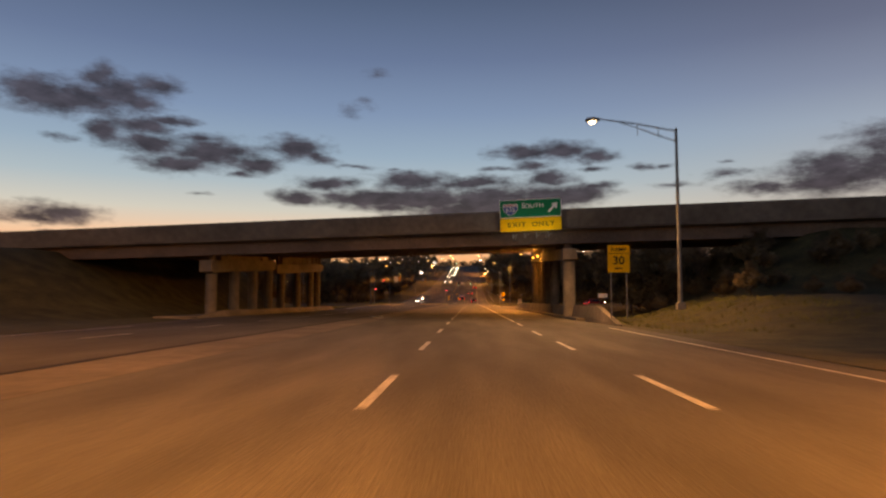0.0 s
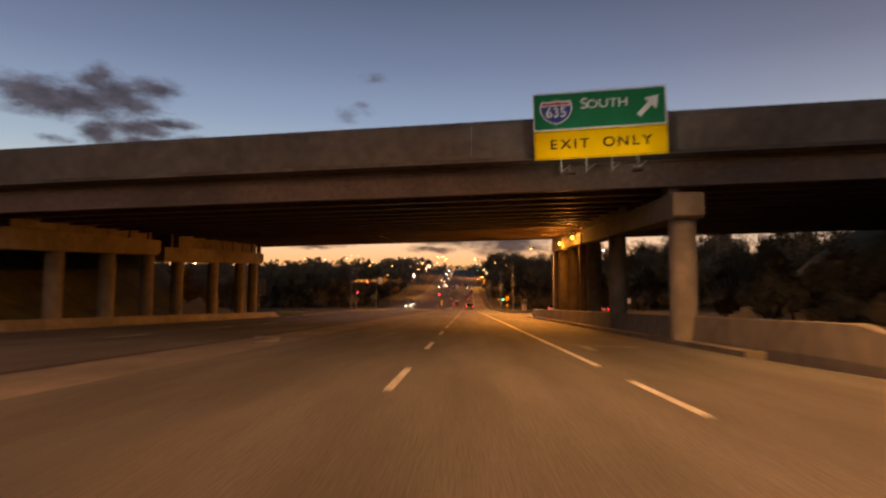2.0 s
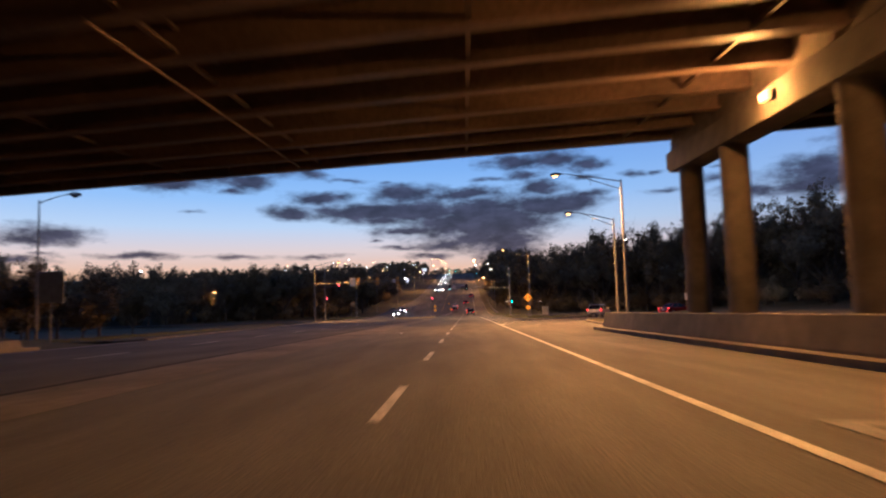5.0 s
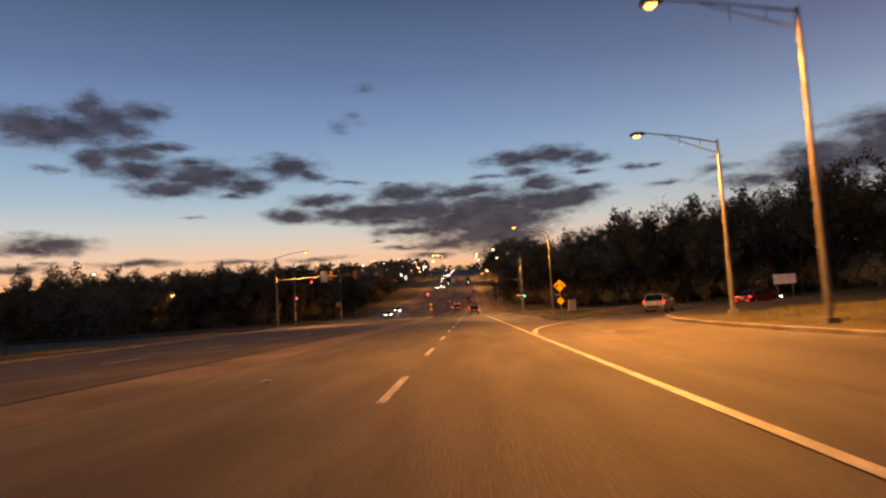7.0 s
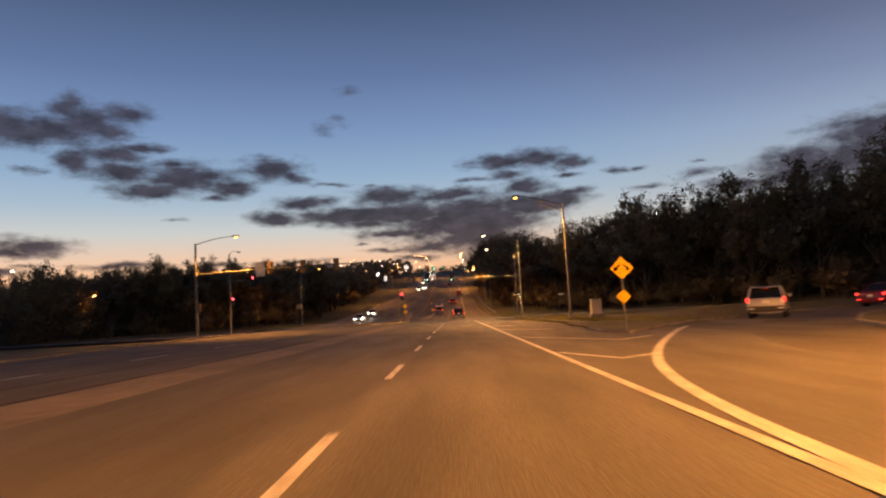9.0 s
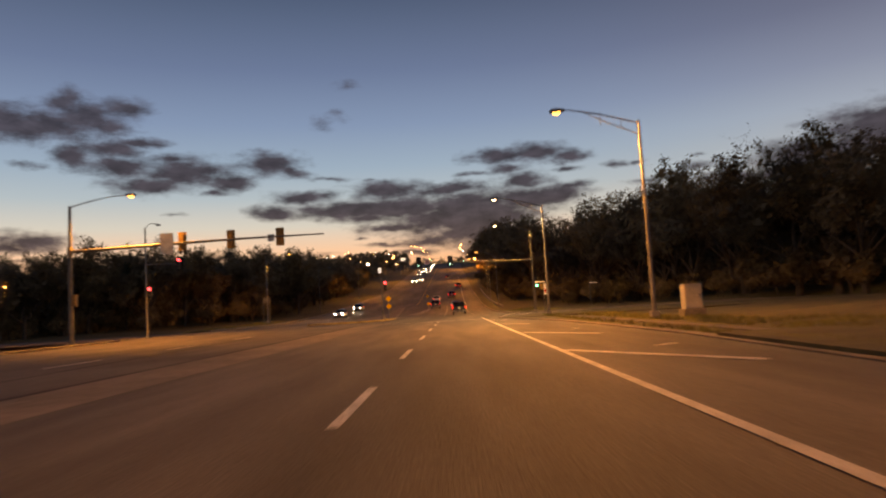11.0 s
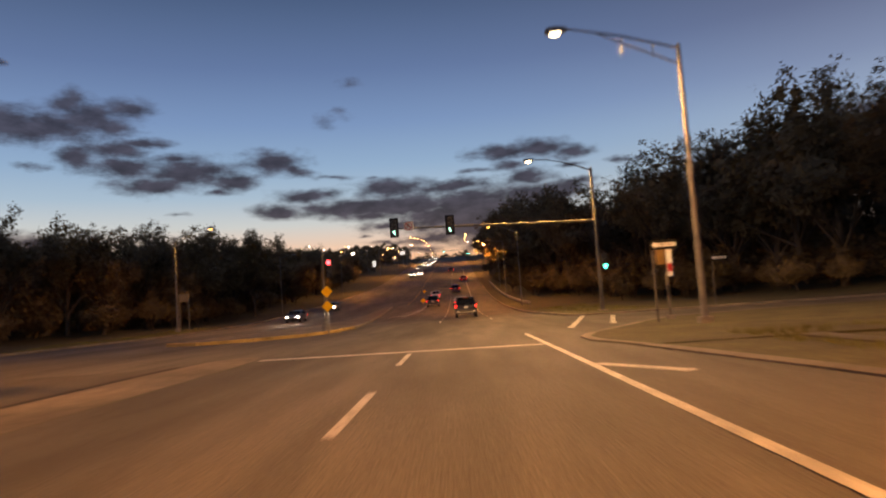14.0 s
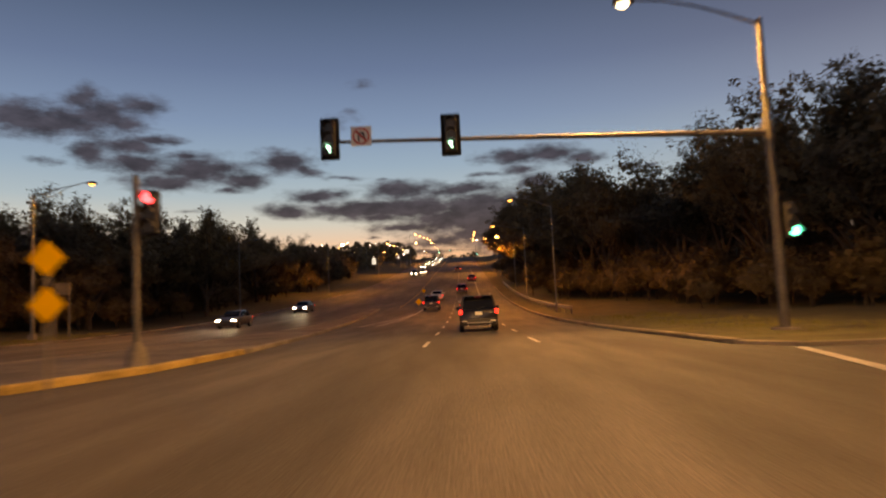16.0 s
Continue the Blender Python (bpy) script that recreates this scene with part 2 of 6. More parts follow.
CONC_LIGHT = mat("curb_concrete", (0.24, 0.215, 0.18), 0.85, grain=((0.6, 4, 0.6, 1.2), (12, 3, 0.8, 1.15)), bump=0.25, bump_scale=30)
STEEL_BROWN = mat("painted_girder_steel", (0.13, 0.085, 0.06), 0.55, grain=((0.4, 4, 0.7, 1.25), (6, 3, 0.8, 1.2)), bump=0.15, bump_scale=20)
GALV = mat("galvanised_steel", (0.21, 0.20, 0.185), 0.55, 0.35, grain=((2.5, 3, 0.75, 1.15), (18, 2, 0.85, 1.1)))
WEATHER = mat("weathered_pole_steel", (0.14, 0.132, 0.12), 0.6, 0.3, grain=((1.5, 4, 0.7, 1.2), (14, 2, 0.8, 1.15)))
DARKMETAL = mat("dark_metal", (0.03, 0.03, 0.032), 0.5, 0.2, grain=((5, 3, 0.7, 1.3),))
ALUM = mat("sign_back_aluminium", (0.38, 0.37, 0.35), 0.4, 0.7, grain=((3, 3, 0.8, 1.15),))
GREEN = mat("sign_green_sheeting", (0.004, 0.19, 0.075), 0.6, spec=0.2, grain=((1.2, 3, 0.88, 1.1),))
YELLOW = mat("sign_yellow_sheeting", (0.85, 0.50, 0.006), 0.6, spec=0.2, grain=((1.2, 3, 0.9, 1.08),))
WHITE = mat("sign_white_sheeting", (0.80, 0.80, 0.78), 0.6, spec=0.2, grain=((2, 3, 0.88, 1.05),))
BLACK = mat("sign_black", (0.012, 0.012, 0.012), 0.7, spec=0.15)
SBLUE = mat("shield_blue", (0.02, 0.05, 0.25), 0.35)
SRED = mat("shield_red", (0.45, 0.03, 0.03), 0.35)
SOIL = mat("grassy_ground", (0.066, 0.06, 0.021), 0.95, grain=((0.06, 5, 0.6, 1.3), (0.8, 4, 0.6, 1.35), (9, 3, 0.6, 1.4)), bump=0.8, bump_scale=6)
GRASS = mat("grass_blades", (0.16, 0.155, 0.042), 0.8, grain=((0.3, 3, 0.6, 1.4),))
BARK = mat("bark", (0.06, 0.047, 0.036), 0.9, grain=((3, 4, 0.6, 1.3),), bump=0.6, bump_scale=12)
LEAF_A = mat("oak_leaf", (0.135, 0.10, 0.05), 0.75, grain=((0.35, 3, 0.55, 1.5),), rand=0.25)
LEAF_B = mat("maple_leaf", (0.165, 0.112, 0.055), 0.75, grain=((0.35, 3, 0.55, 1.5),), rand=0.25)
LEAF_C = mat("cedar_needle", (0.05, 0.056, 0.028), 0.8, grain=((0.5, 3, 0.6, 1.4),), rand=0.2)
RUBBER = mat("tyre_rubber", (0.015, 0.015, 0.016), 0.8)
RIM = mat("alloy_rim", (0.35, 0.35, 0.36), 0.35, 0.9)
GLASSDARK = mat("tinted_glass", (0.008, 0.009, 0.010), 0.06, spec=0.6)
TAIL = mat("lit_tail_lamp", (0.35, 0.01, 0.01), 0.25, emit=(1.0, 0.03, 0.02), power=4.5)
TAILDIM = mat("dim_tail_lamp", (0.35, 0.01, 0.01), 0.25, emit=(1.0, 0.04, 0.025), power=3.0)
HEADL = mat("lit_headlamp", (0.8, 0.8, 0.8), 0.2, emit=(1.0, 0.82, 0.58), power=70.0)
PLATE = mat("pale_plate", (0.6, 0.6, 0.58), 0.4)
BULB_O = mat("sodium_bulb", (0.9, 0.7, 0.4), 0.3, emit=(1.0, 0.42, 0.07), power=7.0)
BULB_P = mat("pale_bulb", (0.9, 0.8, 0.6), 0.3, emit=(1.0, 0.72, 0.38), power=9.0)
FAR_O = mat("far_sodium_bulb", (0.9, 0.7, 0.4), 0.3, emit=(1.0, 0.40, 0.10), power=30.0)
FAR_W = mat("far_white_bulb", (0.9, 0.9, 0.9), 0.3, emit=(1.0, 0.80, 0.60), power=26.0)
SIG_G = mat("lit_green_lens", (0.1, 0.5, 0.35), 0.3, emit=(0.06, 1.0, 0.52), power=12.0)
SIG_R = mat("lit_red_lens", (0.5, 0.05, 0.05), 0.3, emit=(1.0, 0.05, 0.06), power=9.0)
SIG_ARROW = mat("lit_green_arrow", (0.3, 0.6, 0.5), 0.3, emit=(0.42, 1.0, 0.72), power=7.0)
SIG_FAR = mat("far_green_lens", (0.1, 0.5, 0.35), 0.3, emit=(0.05, 1.0, 0.55), power=30.0)
SIG_OFF = mat("unlit_lens", (0.03, 0.025, 0.02), 0.25)
SIGNLIT = mat("backlit_sign_face", (0.8, 0.8, 0.8), 0.4, emit=(1.0, 0.90, 0.78), power=1.1)
SIGYEL = mat("signal_yellow_housing", (0.24, 0.14, 0.03), 0.5, grain=((4, 3, 0.8, 1.15),))
BOXGREY = mat("cabinet_paint", (0.36, 0.33, 0.28), 0.5, grain=((0.8, 4, 0.75, 1.15), (12, 2, 0.9, 1.1)))


# ------------------------------------------------------------------ building helpers
def bm_new():
    return bmesh.new()


def finish(bm, name, material, smooth=False):
    me = bpy.data.meshes.new(name)
    bm.normal_update()
    bm.to_mesh(me)
    bm.free()
    for m in (material if isinstance(material, (list, tuple)) else (material,)):
        me.materials.append(m)
    if smooth:
        me.polygons.foreach_set("use_smooth", [True] * len(me.polygons))
        me.set_sharp_from_angle(angle=radians(40))
    return me


def part(name, bm, material, parent=None, label="", smooth=False):
    ob = new(name, finish(bm, name, material, smooth))
    if parent is not None:
        ob.parent = parent
    return tagged(ob, label)


def thing(name, at=(0, 0, 0), rz=0.0, **tags):
    ob = new(name)
    ob.matrix_basis = pose(*at, 0, 0, rz)
    ob.empty_display_size = 0.2
    return tagged(ob, **tags)


def add_box(bm, x0, x1, y0, y1, z0, z1, bevel=0.0):
    r = bmesh.ops.create_cube(bm, size=1)
    for v in r["verts"]:
        v.co = Vector((x0 + (v.co.x + 0.5) * (x1 - x0), y0 + (v.co.y + 0.5) * (y1 - y0), z0 + (v.co.z + 0.5) * (z1 - z0)))
    if bevel:
        edges = list({e for v in r["verts"] for e in v.link_edges})
        bmesh.ops.bevel(bm, geom=edges, offset=bevel, segments=2, affect="EDGES", profile=0.6)
    return bm


def box(x0, x1, y0, y1, z0, z1, bevel=0.0):
    return add_box(bm_new(), x0, x1, y0, y1, z0, z1, bevel)


def add_tube(bm, pts, radii, n=10, caps=True):
    """A round tube through pts; radii: one a point."""
    rings = []
    pts = [Vector(p) for p in pts]
    for i, p in enumerate(pts):
        way = (pts[min(i + 1, len(pts) - 1)] - pts[max(i - 1, 0)]).normalized()
        side_v = way.cross(Vector((0, 1, 0)) if abs(way.y) < 0.9 else Vector((1, 0, 0))).normalized()
        up_v = side_v.cross(way)
        rings.append([bm.verts.new(p + radii[i] * (math.cos(a) * side_v + math.sin(a) * up_v)) for a in (2 * math.pi * k / n for k in range(n))])
    for a, b in zip(rings, rings[1:]):
        for k in range(n):
            bm.faces.new((a[k], a[(k + 1) % n], b[(k + 1) % n], b[k]))
    if caps:
        bm.faces.new(rings[0][::-1])
        bm.faces.new(rings[-1])
    return bm


def tube(pts, radii, n=10):
    if isinstance(radii, (int, float)):
        radii = [radii] * len(pts)
    return add_tube(bm_new(), pts, radii, n)


def add_poly(bm, pts, depth):
    """A flat plate: the outline pts (x, z) seen from -y, from y = 0 back to y = depth."""
    a = [bm.verts.new((x, 0, z)) for x, z in pts]
    b = [bm.verts.new((x, depth, z)) for x, z in pts]
    bm.faces.new(a)
    bm.faces.new(b[::-1])
    for k in range(len(pts)):
        j = (k + 1) % len(pts)
        bm.faces.new((a[j], a[k], b[k], b[j]))
    bmesh.ops.recalc_face_normals(bm, faces=bm.faces)
    return bm


def plate(pts, depth):
    return add_poly(bm_new(), pts, depth)


def disc(r, depth, n=24, cx=0.0, cz=0.0):
    return plate([(cx + r * math.cos(2 * math.pi * k / n), cz + r * math.sin(2 * math.pi * k / n)) for k in range(n)], depth)


def rounded(x0, x1, z0, z1, r, n=4):
    out = []
    for cx, cz, a0 in ((x1 - r, z0 + r, -90), (x1 - r, z1 - r, 0), (x0 + r, z1 - r, 90), (x0 + r, z0 + r, 180)):
        for k in range(n + 1):
            a = radians(a0 + 90 * k / n)
            out.append((cx + r * math.cos(a), cz + r * math.sin(a)))
    return out


def lettering(body, size, x, z, y, parent, material, name="lettering", squeeze=1.0, depth=0.003):
    """Words standing upright in the plane y, facing -y, centred on x, z."""
    c = bpy.data.curves.new("words", "FONT")
    c.body, c.size, c.align_x, c.align_y, c.extrude = body, size, "CENTER", "CENTER", depth
    c.offset = size * 0.012
    tmp = new("words", c)
    bpy.context.view_layer.update()
    me = bpy.data.meshes.new_from_object(tmp.evaluated_get(bpy.context.evaluated_depsgraph_get()))
    bpy.data.objects.remove(tmp)
    bpy.data.curves.remove(c)
    me.transform(Matrix.Diagonal((squeeze, 1, 1, 1)))
    me.transform(Matrix.Rotation(radians(90), 4, "X"))
    me.transform(Matrix.Translation((x, y, z)))
    me.materials.clear()
    me.materials.append(material)
    ob = new(name, me)
    ob.parent = parent
    return ob


# ------------------------------------------------------------------ lie of the land
def rise(y):
    """Height of the road: level past the junction, then up the far hill."""
    if y < 225:
        return 0.0
    if y < 330:
        return 0.00045 * (y - 225) ** 2
    if y < 600:
        return 4.961 + 0.0945 * (y - 330)
    return 30.48 + 0.0945 * 55 * (1 - math.exp(-(y - 600) / 55))


def smooth01(a, b, x):
    k = min(1.0, max(0.0, (x - a) / (b - a)))
    return k * k * (3 - 2 * k)


def lerp_line(line, y):
    if y <= line[0][1]:
        return line[0][0]
    for (xa, ya), (xb, yb) in zip(line, line[1:]):
        if y <= yb:
            return xa + (xb - xa) * (y - ya) / (yb - ya)
    return line[-1][0]


WOOD_R = ((60, 60), (58, 120), (49, 160), (39, 200), (31, 236), (24, 258), (18.5, 288), (14.5, 315), (13, 340), (14, 380), (19, 600), (24, 700))
WOOD_L = ((-120, 60), (-115, 190), (-82, 212), (-60, 226), (-43, 245), (-38, 290), (-36, 340), (-36, 400), (-36, 700))
LEFT_EDGE = ((-16.4, -60), (-16.4, 26), (-18.3, 44), (-18.3, 100), (-21, 140), (-25.0, 186), (-26.0, 206), (-26.0, 290), (-21, 360), (-20.5, 760))
GRADE, BANK, SKEW = 0.018, 0.0545, -0.14


def deck(x, y):
    """The overpass climbs to the right and is banked upwards along the road below."""
    return 0.1 + GRADE * x + BANK * (y - 45.8)


def land(x, y):
    z = rise(y)
    if x > 0:
        edge = lerp_line(WOOD_R, y)
        if y > 60:
            z += 5.5 * smooth01(edge - 8, edge + 40, x) * smooth01(60, 140, y)
        z += 0.35 * smooth01(11, 16, x) * (1 - smooth01(150, 190, y))
    else:
        edge = lerp_line(WOOD_L, y)
        z += 3.5 * smooth01(-edge - 4, -edge + 50, -x) * smooth01(120, 230, y)
        z -= 0.5 * smooth01(22, 40, -x) * smooth01(95, 120, y) * (1 - smooth01(205, 225, y))
    # banks that carry the overpass on either side
    along = smooth01(32, 46, y) * (1 - smooth01(88, 104, y))
    if x > 0:
        out = 13 * smooth01(52, 61, y) * (1 - smooth01(108, 118, y))
        reach = smooth01(12.5 + out, 24 + out, x)
    else:
        reach = smooth01(23.5, 35, -x)
    top = max(3.0, 5.6 + deck(max(-60, min(60, x)), y))
    z = z * (1 - along * reach) + top * along * reach
    # rough bank on the near right
    z += 1.15 * smooth01(8.5, 14, x) * smooth01(18, 30, y) * (1 - along * reach) * (1 - smooth01(38, 50, y)) + 0.9 * smooth01(9, 30, x) * (1 - smooth01(10, 34, y))
    d = noise.noise(Vector((x * 0.05, y * 0.05, 0))) * 0.5 + noise.noise(Vector((x * 0.2, y * 0.2, 3))) * 0.15
    near = smooth01(7.5, 16, x) if x > 0 else smooth01(27, 36, -x)
    return z + d * near


def stations(spans):
    out = []
    for a, b, step in spans:
        n = max(1, round((b - a) / step))
        out += [a + (b - a) * k / n for k in range(n)]
    return out + [spans[-1][1]]


GX = stations(((-1500, -400, 150), (-400, -150, 25), (-150, -60, 6), (-60, -24, 3), (-24, 24, 2.0), (24, 70, 3), (70, 160, 6), (160, 400, 24), (400, 1500, 150)))
GY = stations(((-500, -60, 60), (-60, 0, 8), (0, 30, 3), (30, 110, 2), (110, 240, 3), (240, 450, 6), (450, 720, 10), (720, 1200, 60), (1200, 3000, 300)))


def ground_z(x, y):
    """The ground sheet: sunk a little under the pavement."""
    z = land(x, y)
    if lerp_line(LEFT_EDGE, y) - 1.0 < x < 7.0:
        z = rise(y) - 0.25
    if 84 < y < 215 and 0 < x < 30 and on_ramp(x, y, 1.2):
        z = min(z, -0.2)
    if 185 < y < 206 and -140 < x < -15:
        z = -0.25
    if 184 < y < 211.5 and 5 < x < 40:
        z = -0.2
    return z


RAMP_MID = ((4.4, 84), (4.5, 100), (5.3, 112), (6.7, 121), (8.4, 128), (11.2, 135), (15.5, 142), (21.5, 148.5), (30, 154), (42, 158), (60, 160))


def ramp_points(step=1.5):
    pts = []
    P = [Vector((x, y, 0)) for x, y in RAMP_MID]
    P = [P[0] * 2 - P[1]] + P + [P[-1] * 2 - P[-2]]
    for i in range(1, len(P) - 2):
        n = max(2, int((P[i + 1] - P[i]).length / step))
        for k in range(n):
            t = k / n
            a, b, c, d = P[i - 1], P[i], P[i + 1], P[i + 2]
            pts.append(0.5 * (2 * b + (c - a) * t + (2 * a - 5 * b + 4 * c - d) * t * t + (3 * b - a - 3 * c + d) * t ** 3))
    return pts


RAMP = ramp_points()


def on_ramp(x, y, extra=0.0):
    return min((p.x - x) ** 2 + (p.y - y) ** 2 for p in RAMP) < (2.9 + extra) ** 2


bm = bm_new()
grid = [[bm.verts.new((x, y, ground_z(x, y))) for x in GX] for y in GY]
for j in range(len(GY) - 1):
    for i in range(len(GX) - 1):
        bm.faces.new((grid[j][i], grid[j][i + 1], grid[j + 1][i + 1], grid[j + 1][i]))
ground = part("ground", bm, SOIL, smooth=True)
tagged(ground, "dry grassy ground rising to wooded slopes", "ground", kind="structure")


def strip(bm, line, z=0.0, follow=True):
    """A flat band; line: rows of (x left, x right, y)."""
    prev = None
    for xa, xb, y in line:
        h = (rise(y) if follow else 0) + z
        row = (bm.verts.new((xa, y, h)), bm.verts.new((xb, y, h)))
        if prev:
            bm.faces.new((prev[0], prev[1], row[1], row[0]))
        prev = row
    return bm


def ribbon(bm, pts, wl, wr, z):
    """A band along a bent line, wl to its left and wr to its right."""
    prev = None
    for i, p in enumerate(pts):
        w = (pts[min(i + 1, len(pts) - 1)] - pts[max(i - 1, 0)]).normalized()
        s = Vector((w.y, -w.x, 0))
        row = tuple(bm.verts.new(Vector((q.x, q.y, z + rise(q.y)))) for q in (p - s * wl, p + s * wr))
        if prev:
            bm.faces.new((prev[0], prev[1], row[1], row[0]))
        prev = row
    return bm


YS = stations(((-60, 225, 5), (225, 620, 4), (620, 760, 10)))
RIGHT_EDGE = ((7.0, -60), (7.0, 30), (6.3, 42), (6.2, 90), (6.6, 100), (7.4, 134), (6.0, 141), (6.4, 152), (6.2, 162), (5.8, 170), (5.1, 178), (4.2, 184), (3.55, 187), (6.6, 188), (6.6, 210), (6.0, 226), (6.0, 760))
bm = bm_new()
strip(bm, [(-5.6, lerp_line(RIGHT_EDGE, y), y) for y in YS if y <= 187] + [(-5.6, 3.55, 187.2)])
road = part("road", bm, ASPHALT)
tagged(road, "worn grey asphalt road lit orange by street lamps", "road", kind="structure")
bm = bm_new()
strip(bm, [(lerp_line(LEFT_EDGE, y), lerp_line(RIGHT_EDGE, y), y) for y in [187.2, 192, 198, 204, 210] + [v for v in YS if v > 212]])
road_far = part("road_north", bm, ASPHALT)
tagged(road_far, "asphalt road climbing the far hill past the junction", "road", kind="structure")
bm = bm_new()
strip(bm, [(lerp_line(LEFT_EDGE, y), -7.5, y) for y in YS if y <= 187] + [(-25.0, -7.5, 187.2)])
road_left = part("road_opposite", bm, ASPHALT_OLD)
tagged(road_left, "older asphalt lanes of the opposite carriageway", "road", kind="structure")
bm = bm_new()
strip(bm, [(-140, -25.0, 187), (-140, -25.9, 204)], -0.004, False)
cross = part("side_street", bm, ASPHALT_OLD)
tagged(cross, "asphalt side street at the junction", "road", kind="structure")
bm = bm_new()
strip(bm, [(5.0, 40, 184.5), (5.0, 40, 210.5)], -0.006, False)
cross_r = part("off_ramp_mouth", bm, ASPHALT_OLD)
tagged(cross_r, "asphalt mouth of the off ramp at the junction", "road", kind="structure")
bm = ribbon(bm_new(), [p for p in RAMP if 88 < p.y < 143.5], 0.3, 4.7, 0.003)
ribbon(bm, [p for p in RAMP if p.y > 141.5], 2.9, 4.7, 0.0035)
ramp = part("exit_ramp", bm, ASPHALT_OLD)
tagged(ramp, "asphalt exit ramp bending off to the motorway", "ramp", kind="structure")
bm = bm_new()
bm.faces.new([bm.verts.new((x, y, 0.0015)) for x, y in ((6.0, 122), (8.2, 126), (14.5, 138), (16.5, 143.5), (12.4, 144.4), (9.9, 141.0), (7.6, 137.0), (6.5, 135.0), (5.8, 134))])
tagged(part("gore_pavement", bm, ASPHALT), "asphalt wedge between the road and the exit ramp", "road", kind="structure")


def ramp_verge(name, line, side, label):
    """Grass that meets the kerb of the ramp and runs down to the ground."""
    bm = bm_new()
    prev = None
    pts = []
    for (xa, ya), (xb, yb) in zip(line, line[1:]):
        pts += [Vector((xa + (xb - xa) * k / 4, ya + (yb - ya) * k / 4, 0)) for k in range(4)]
    pts.append(Vector((*line[-1], 0)))
    for i, p in enumerate(pts):
        w = (pts[min(i + 1, len(pts) - 1)] - pts[max(i - 1, 0)]).normalized()
        s = Vector((w.y, -w.x, 0)) * side
        row = []
        for d_, f in ((0.02, 0.0), (1.2, 0.15), (3.0, 0.7), (5.5, 1.0)):
            q = p + s * d_
            row.append(bm.verts.new((q.x, q.y, 0.10 * (1 - f) + (land(q.x, q.y) - 0.05 * (f > 0.9)) * f + 0.02 * (f < 0.9))))
        if prev:
            for k in range(3):
                bm.faces.new((prev[k], prev[k + 1], row[k + 1], row[k]))
        prev = row
    bmesh.ops.recalc_face_normals(bm, faces=bm.faces)
    return tagged(part(name, bm, SOIL, smooth=True), label, "verge", kind="structure")


OUTER = ((9.0, 92), (9.0, 104), (9.2, 112), (9.9, 120), (11.4, 127), (13.6, 133), (17, 138.6), (23, 144.5), (32, 149.5), (44, 153))
INNER = ((12.6, 144.6), (18, 150), (28, 156), (42, 161))
ramp_verge("ramp_verge_east", OUTER, 1, "grassy verge outside the bend of the exit ramp")
ramp_verge("ramp_verge_west", INNER, -1, "grassy verge inside the bend of the exit ramp")
# flush concrete median
bm = bm_new()
strip(bm, [(-7.5, -5.6, y) for y in YS if y <= 185] + [(-7.3, -5.7, 188.8), (-6.9, -6.1, 189.8)], 0.005)
median = part("median_strip", bm, CONC_DARK)
tagged(median, "flush concrete median strip with dark joints", "median", kind="structure")
SEAM = [-60 + 1.5 * k for k in range(166)]
part("tar_joint", strip(bm_new(), [(-7.62 - 0.10 + 0.04 * math.sin(y * 0.3) + 0.02 * math.sin(y * 1.9), -7.62 + 0.10 + 0.03 * math.sin(y * 0.37) + 0.025 * math.sin(y * 2.3), y) for y in SEAM], 0.010), TAR, road)
part("tar_joint", strip(bm_new(), [(x - 0.07 + 0.04 * math.sin(y), x + 0.07 + 0.05 * math.sin(y * 1.7), y) for x, y in ((-9.6, 112), (-9.9, 126), (-10.2, 140), (-10.5, 150), (-11.0, 160), (-11.4, 168), (-12.2, 176), (-13.0, 184))], 0.010), TAR, road)


def verge(name, edge, side, y0, y1, width, z=0.09):
    """A strip of grass that meets the edge of the pavement."""
    bm = bm_new()
    ys = [y0 + (y1 - y0) * k / max(1, round((y1 - y0) / 4)) for k in range(max(1, round((y1 - y0) / 4)) + 1)]
    prev = None
    for y in ys:
        e = lerp_line(edge, y) - side * 0.04
        row = [bm.verts.new((e + side * f * width, y, (rise(y) + z) * (1 - g) + (land(e + side * f * width, y) - 0.04) * g)) for f, g in ((0, 0), (0.35, 0), (0.7, 0.4), (1.0, 1.0))]
        if prev:
            for i in range(3):
                bm.faces.new((prev[i], prev[i + 1], row[i + 1], row[i]))
        prev = row
    bmesh.ops.recalc_face_normals(bm, faces=bm.faces)
    return tagged(part(name, bm, SOIL, smooth=True), "grassy verge along the road edge", "verge", kind="structure")


verge("verge_east", RIGHT_EDGE, 1, 141, 186.5, 6.0, 0.02)
verge("verge_northeast", RIGHT_EDGE, 1, 211, 420, 5.0)
verge("verge_west", LEFT_EDGE, -1, 97, 185, 4.5)
verge("verge_northwest", LEFT_EDGE, -1, 206, 420, 4.5)
verge("verge_southeast", RIGHT_EDGE, 1, -60, 30, 4.0, 0.02)
verge("verge_southwest", LEFT_EDGE, -1, -60, 40, 4.5, 0.02)

# ------------------------------------------------------------------ road markings
def mark(rows, z=0.012, parent=road, material=PAINT, name="lane_line"):
    return part(name, strip(bm_new(), rows, z), material, parent)


def line_rows(x, w, y0, y1, step=5.0):
    n = max(1, round((y1 - y0) / step))
    return [(x - w / 2, x + w / 2, y0 + (y1 - y0) * k / n) for k in range(n + 1)]


